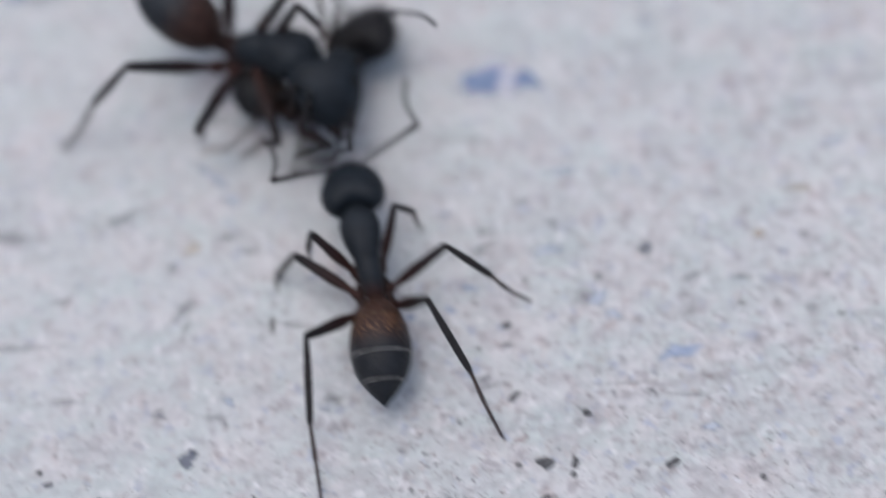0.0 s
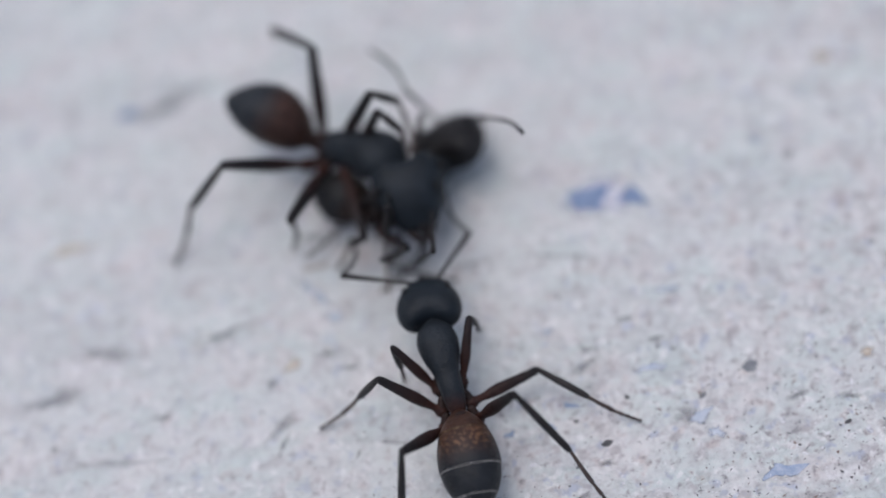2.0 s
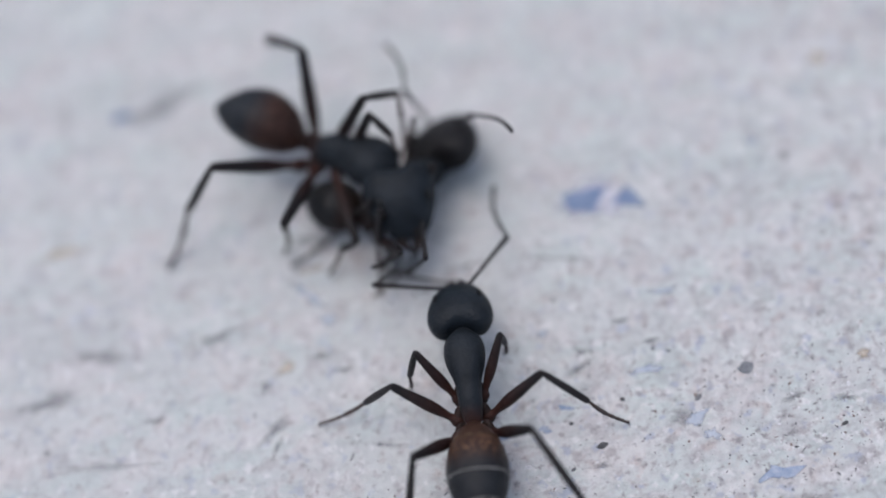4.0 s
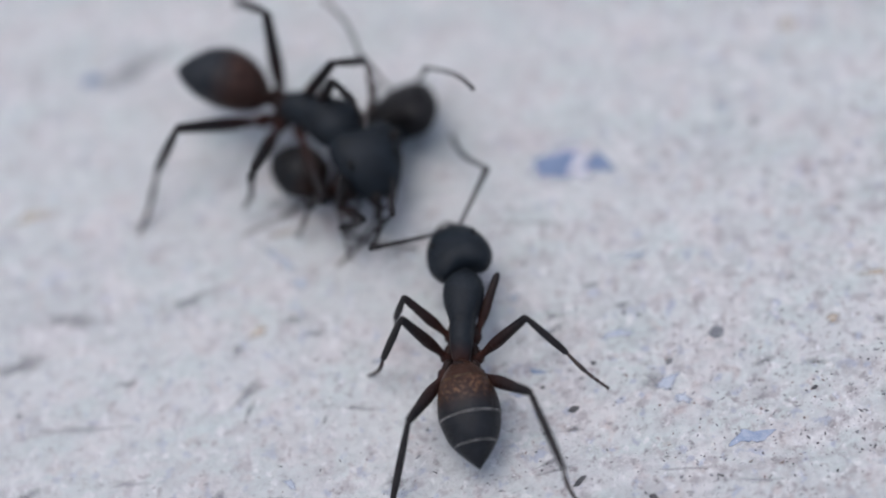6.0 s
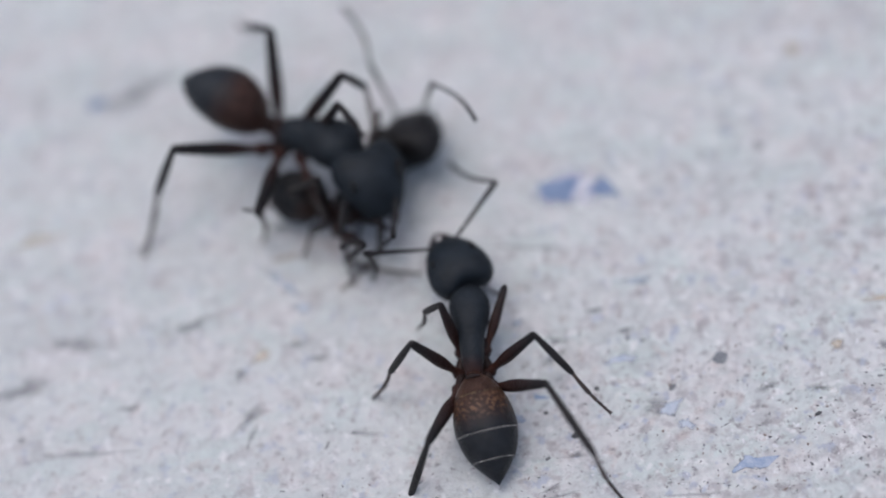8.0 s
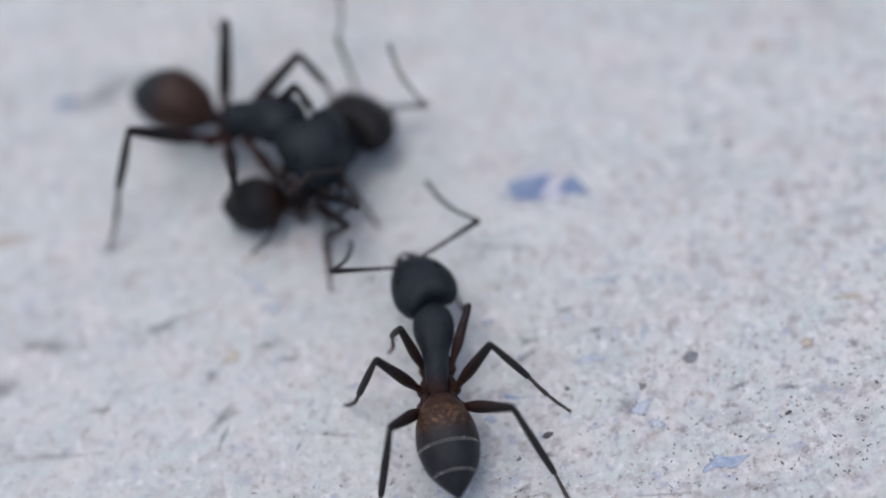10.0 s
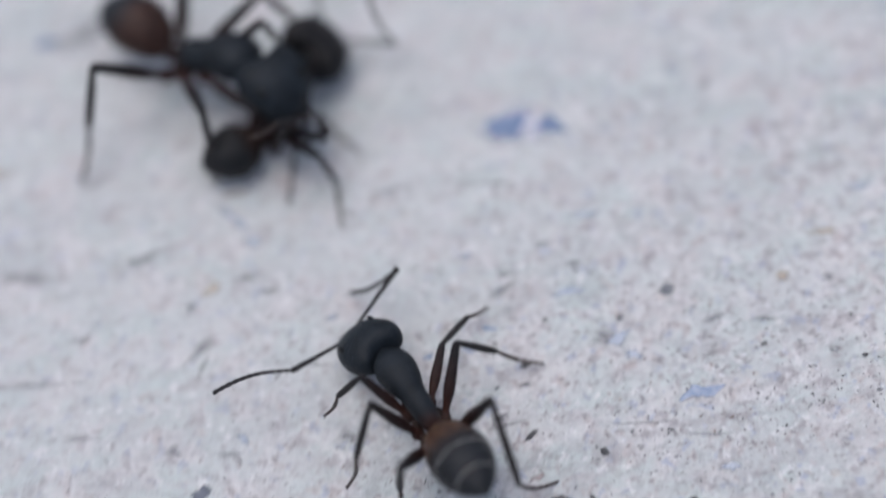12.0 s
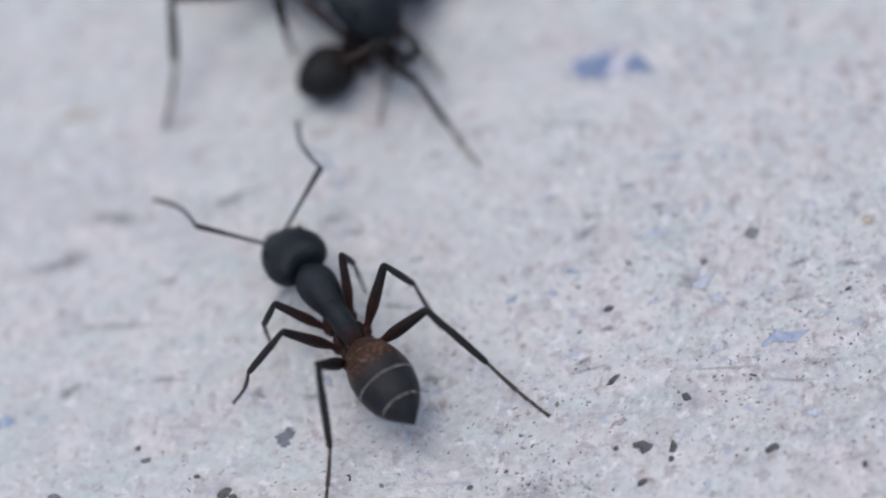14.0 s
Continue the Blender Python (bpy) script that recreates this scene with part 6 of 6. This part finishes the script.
    s.at(6, neck=(-0.24, 8.91, 1.57), waist=(-3.22, 7.44, 0.99), face=(0.03, 10.27, 1.03), tail=(-4.51, 8.85, 1.00),
         left_feeler=((-1.18, 11.48, 2.73), (-1.93, 13.47, 3.01)), right_feeler=((0.96, 10.09, 3.18), (2.43, 8.10, 4.34)),
         front_left=((-1.12, 10.19, 1.56), (-0.86, 10.06, 2.93), (-1.60, 8.86, 2.52)), middle_left=((-1.47, 5.95, 2.31), (-1.81, 6.18, 0.28), (-3.22, 5.07, 0.07)), hind_left=((-3.45, 5.94, 2.85), (-3.87, 7.62, 0.39), (-6.26, 6.95, 0.07)),
         front_right=((-0.42, 7.98, 3.08), (-1.27, 8.43, 2.08), (-1.59, 9.39, 0.97)), middle_right=((-2.61, 6.24, 3.68), (-2.94, 6.29, 1.63), (-2.93, 5.12, 0.08)), hind_right=((-2.17, 4.77, 3.08), (-3.04, 5.97, 0.46), (-0.55, 4.97, 0.05)))
    s.at(6.5, neck=(-0.35, 8.88, 1.55), waist=(-3.35, 7.45, 0.99), face=(-0.05, 10.26, 1.05), tail=(-4.60, 8.83, 1.00),
         left_feeler=((-1.37, 11.93, 2.44), (-2.09, 13.73, 2.72)), right_feeler=((0.85, 10.21, 3.27), (2.28, 8.13, 4.38)),
         front_left=((-1.21, 10.16, 1.55), (-0.95, 10.04, 2.92), (-1.69, 8.85, 2.52)), middle_left=((-1.57, 5.95, 2.31), (-1.87, 6.20, 0.26), (-3.29, 5.04, 0.06)), hind_left=((-3.54, 5.92, 2.84), (-3.92, 7.63, 0.38), (-6.33, 6.94, 0.06)),
         front_right=((-0.52, 7.93, 3.05), (-1.39, 8.42, 2.06), (-1.69, 9.38, 0.96)), middle_right=((-2.70, 6.23, 3.68), (-3.03, 6.28, 1.62), (-2.96, 5.10, 0.07)), hind_right=((-2.27, 4.78, 3.07), (-3.11, 5.96, 0.43), (-0.61, 4.97, 0.05)))
    s.at(7, neck=(-0.38, 9.12, 1.57), waist=(-3.35, 7.65, 0.94), face=(-0.08, 10.42, 1.05), tail=(-4.71, 8.89, 1.00),
         left_feeler=((-1.00, 12.24, 2.53), (-1.38, 14.23, 2.56)), right_feeler=((0.92, 10.38, 3.28), (2.31, 8.27, 4.09)),
         front_left=((-1.24, 10.32, 1.55), (-0.98, 10.20, 2.93), (-1.71, 9.01, 2.52)), middle_left=((-1.61, 6.13, 2.30), (-1.89, 6.37, 0.25), (-3.30, 5.08, 0.06)), hind_left=((-3.05, 7.05, 3.08), (-4.09, 7.94, 0.48), (-5.02, 6.65, 1.45)),
         front_right=((-0.56, 8.08, 3.04), (-1.42, 8.59, 2.05), (-1.71, 9.55, 0.96)), middle_right=((-2.73, 6.40, 3.66), (-3.05, 6.42, 1.60), (-2.97, 5.17, 0.06)), hind_right=((-2.30, 4.96, 3.06), (-3.11, 6.12, 0.39), (-0.65, 5.04, 0.05)))
    s.at(7.5, neck=(-0.35, 8.79, 1.56), waist=(-3.45, 7.63, 0.99), face=(-0.03, 10.22, 1.01), tail=(-4.53, 8.88, 1.00),
         left_feeler=((-0.80, 12.36, 2.32), (-1.15, 14.20, 2.97)), right_feeler=((0.96, 10.36, 3.33), (2.34, 8.15, 3.97)),
         front_left=((-1.23, 10.15, 1.55), (-0.97, 10.03, 2.93), (-1.71, 8.83, 2.52)), middle_left=((-1.62, 5.99, 2.29), (-1.87, 6.21, 0.22), (-3.32, 5.01, 0.06)), hind_left=((-3.23, 7.26, 3.18), (-4.49, 7.96, 0.70), (-5.62, 6.97, 1.79)),
         front_right=((-0.56, 7.89, 3.02), (-1.43, 8.42, 2.04), (-1.71, 9.38, 0.95)), middle_right=((-2.71, 6.24, 3.66), (-3.06, 6.28, 1.60), (-2.97, 5.08, 0.08)), hind_right=((-2.31, 4.83, 3.04), (-3.10, 5.95, 0.35), (-0.66, 4.99, 0.06)))
    s.at(8, neck=(-0.29, 8.75, 1.54), waist=(-3.36, 7.54, 0.98), face=(0.06, 10.13, 1.03), tail=(-4.56, 8.67, 1.00),
         left_feeler=((-0.85, 12.10, 2.45), (-1.34, 14.23, 2.72)), right_feeler=((1.08, 10.32, 3.35), (2.33, 8.06, 3.97)),
         front_left=((-1.16, 10.06, 1.55), (-0.90, 9.94, 2.93), (-1.64, 8.74, 2.52)), middle_left=((-1.57, 5.92, 2.28), (-1.78, 6.13, 0.21), (-3.31, 4.98, 0.06)), hind_left=((-3.38, 7.56, 3.22), (-4.89, 8.40, 1.12), (-5.76, 7.50, 2.43)),
         front_right=((-0.50, 7.78, 3.00), (-1.37, 8.33, 2.03), (-1.64, 9.29, 0.94)), middle_right=((-2.63, 6.16, 3.65), (-3.00, 6.22, 1.60), (-2.94, 5.02, 0.08)), hind_right=((-2.24, 4.77, 3.02), (-3.05, 5.88, 0.32), (-0.63, 4.96, 0.06)))
    s.at(10.5, roll=-25, neck=(-1.27, 10.03, 1.72), waist=(-3.37, 8.06, 1.04), face=(-0.36, 11.35, 0.71), tail=(-5.86, 8.21, 1.01),
         left_feeler=((-0.79, 13.39, 2.77), (-0.43, 15.87, 2.39)), right_feeler=((1.78, 10.12, 1.71), (0.98, 12.04, 3.07)),
         front_left=((-2.00, 7.77, 2.28), (-2.79, 7.12, 3.27), (-3.85, 7.36, 2.29)), middle_left=((-1.43, 7.26, 1.54), (-1.40, 9.01, 0.46), (-0.46, 7.27, 0.06)), hind_left=((-2.98, 11.26, 0.08), (-2.37, 8.33, 0.10), (-4.99, 8.77, 0.04)),
         front_right=((-1.26, 9.75, 2.33), (-1.49, 10.97, 1.69), (-1.90, 11.38, 0.36)), middle_right=((-1.74, 6.25, 1.68), (-2.38, 6.65, 0.17), (-2.67, 4.48, 0.15)), hind_right=((-2.74, 7.00, 2.90), (-2.30, 8.37, 0.24), (-2.92, 6.37, 0.19)))
    s.at(11, roll=-25, neck=(-1.90, 10.23, 1.48), waist=(-3.56, 7.83, 0.65), face=(-0.55, 11.23, 0.85), tail=(-6.02, 7.64, 1.13),
         left_feeler=((-0.86, 13.18, 2.81), (-0.69, 15.69, 2.83)), right_feeler=((1.68, 9.83, 1.67), (1.04, 11.73, 3.20)),
         front_left=((-2.23, 7.57, 2.23), (-2.90, 6.86, 3.24), (-3.98, 7.09, 2.30)), middle_left=((-1.65, 7.01, 1.53), (-1.54, 8.76, 0.44), (-0.50, 7.19, 0.06)), hind_left=((-3.16, 10.86, -0.50), (-2.50, 8.06, 0.06), (-5.04, 8.69, -0.09)),
         front_right=((-1.44, 9.45, 2.27), (-1.63, 10.70, 1.69), (-1.94, 11.30, 0.37)), middle_right=((-1.89, 6.25, 1.92), (-1.86, 6.11, -0.15), (-2.32, 4.25, 0.17)), hind_right=((-2.83, 6.78, 2.80), (-2.48, 7.97, 0.07), (-3.05, 6.13, 1.74)))
    s.at(11.5, roll=-25, neck=(-1.56, 9.96, 1.71), waist=(-3.60, 7.89, 1.10), face=(-0.73, 11.20, 0.77), tail=(-6.16, 7.61, 0.99),
         left_feeler=((-0.99, 12.83, 2.97), (-0.71, 15.58, 2.73)), right_feeler=((1.59, 10.11, 1.72), (0.97, 11.88, 3.17)),
         front_left=((-2.30, 7.52, 2.27), (-3.07, 6.87, 3.26), (-4.13, 7.11, 2.29)), middle_left=((-1.72, 7.00, 1.54), (-1.69, 8.76, 0.46), (-0.54, 7.19, 0.06)), hind_left=((-3.24, 11.02, 0.09), (-2.62, 8.09, 0.10), (-5.12, 8.70, 0.05)),
         front_right=((-1.53, 9.52, 2.34), (-1.78, 10.71, 1.69), (-1.98, 11.30, 0.37)), middle_right=((-2.01, 6.14, 1.90), (-1.88, 6.14, -0.12), (-1.85, 4.24, 0.12)), hind_right=((-3.02, 6.75, 2.91), (-2.59, 8.11, 0.25), (-3.20, 6.12, 0.21)))
    s.at(12, roll=-25, neck=(-1.80, 10.46, 1.68), waist=(-3.59, 8.17, 1.09), face=(-1.02, 11.66, 0.88), tail=(-6.03, 7.31, 0.98),
         left_feeler=((-1.03, 13.11, 2.99), (-0.76, 15.74, 2.74)), right_feeler=((1.67, 10.51, 1.40), (0.83, 11.82, 3.34)),
         front_left=((-2.31, 7.70, 2.29), (-3.12, 7.08, 3.27), (-4.17, 7.32, 2.29)), middle_left=((-1.74, 7.19, 1.55), (-1.72, 8.95, 0.46), (-0.57, 7.28, 0.07)), hind_left=((-3.27, 11.25, 0.11), (-2.64, 8.32, 0.10), (-5.16, 8.77, 0.05)),
         front_right=((-1.53, 9.77, 2.40), (-1.82, 10.92, 1.70), (-1.99, 11.37, 0.36)), middle_right=((-2.07, 6.34, 1.96), (-1.57, 6.37, -0.03), (-1.67, 4.33, 0.11)), hind_right=((-3.02, 6.95, 2.99), (-2.62, 8.38, 0.36), (-3.25, 6.08, 0.12)))
    s.at(12.5, roll=-25, neck=(-1.63, 10.68, 1.71), waist=(-3.33, 8.33, 1.08), face=(-0.85, 11.84, 0.84), tail=(-5.85, 7.62, 1.00),
         left_feeler=((-0.82, 13.34, 2.99), (-0.55, 15.91, 2.74)), right_feeler=((1.80, 10.74, 1.36), (1.03, 12.02, 3.36)),
         front_left=((-2.08, 7.87, 2.30), (-2.92, 7.27, 3.28), (-3.97, 7.52, 2.29)), middle_left=((-1.49, 7.37, 1.55), (-1.50, 9.12, 0.45), (-0.52, 7.36, 0.07)), hind_left=((-3.06, 11.45, 0.11), (-2.44, 8.51, 0.10), (-5.09, 8.83, 0.05)),
         front_right=((-1.29, 9.98, 2.45), (-1.61, 11.11, 1.71), (-1.93, 11.43, 0.36)), middle_right=((-1.91, 6.47, 1.98), (-1.45, 6.34, -0.03), (-1.27, 4.42, 0.11)), hind_right=((-2.79, 7.14, 3.04), (-2.41, 8.57, 0.42), (-3.19, 6.12, 0.08)))
    s.at(13, roll=-25, neck=(-1.69, 11.20, 1.68), waist=(-3.30, 8.80, 1.06), face=(-0.82, 12.33, 0.86), tail=(-5.83, 8.13, 1.00),
         left_feeler=((-0.78, 13.83, 3.01), (-0.52, 16.37, 2.74)), right_feeler=((1.79, 11.23, 1.33), (1.06, 12.50, 3.36)),
         front_left=((-2.03, 8.33, 2.31), (-2.89, 7.74, 3.28), (-3.94, 7.99, 2.29)), middle_left=((-1.46, 7.81, 1.57), (-1.43, 9.55, 0.42), (-0.54, 7.57, 0.09)), hind_left=((-3.04, 11.92, 0.11), (-2.42, 8.97, 0.10), (-5.07, 8.97, 0.05)),
         front_right=((-1.24, 10.46, 2.48), (-1.57, 11.58, 1.72), (-1.93, 11.57, 0.34)), middle_right=((-2.16, 6.77, 1.91), (-1.27, 6.53, 0.06), (-0.82, 4.65, 0.08)), hind_right=((-2.75, 7.60, 3.08), (-2.40, 8.98, 0.42), (-3.17, 6.31, 0.04)))
    s.at(14, roll=-25, neck=(-1.50, 11.33, 1.69), waist=(-3.25, 9.04, 1.06), face=(-0.72, 12.45, 0.90), tail=(-5.59, 7.95, 1.00),
         left_feeler=((-0.66, 13.92, 3.03), (-0.40, 16.43, 2.74)), right_feeler=((1.88, 11.32, 1.30), (1.19, 12.58, 3.37)),
         front_left=((-1.92, 8.41, 2.31), (-2.75, 7.82, 3.28), (-3.81, 8.06, 2.29)), middle_left=((-1.38, 7.87, 1.59), (-1.28, 9.60, 0.39), (-0.53, 7.65, 0.09)), hind_left=((-2.88, 12.03, 0.12), (-2.31, 9.07, 0.10), (-5.01, 8.99, 0.05)),
         front_right=((-1.10, 10.55, 2.50), (-1.44, 11.65, 1.72), (-1.89, 11.59, 0.34)), middle_right=((-1.47, 7.04, 1.64), (-0.83, 6.12, 0.36), (-0.15, 4.69, 0.07)), hind_right=((-2.63, 7.67, 3.08), (-2.28, 9.01, 0.40), (-3.11, 6.39, 0.04)))
    s.key(0.25)


motions()
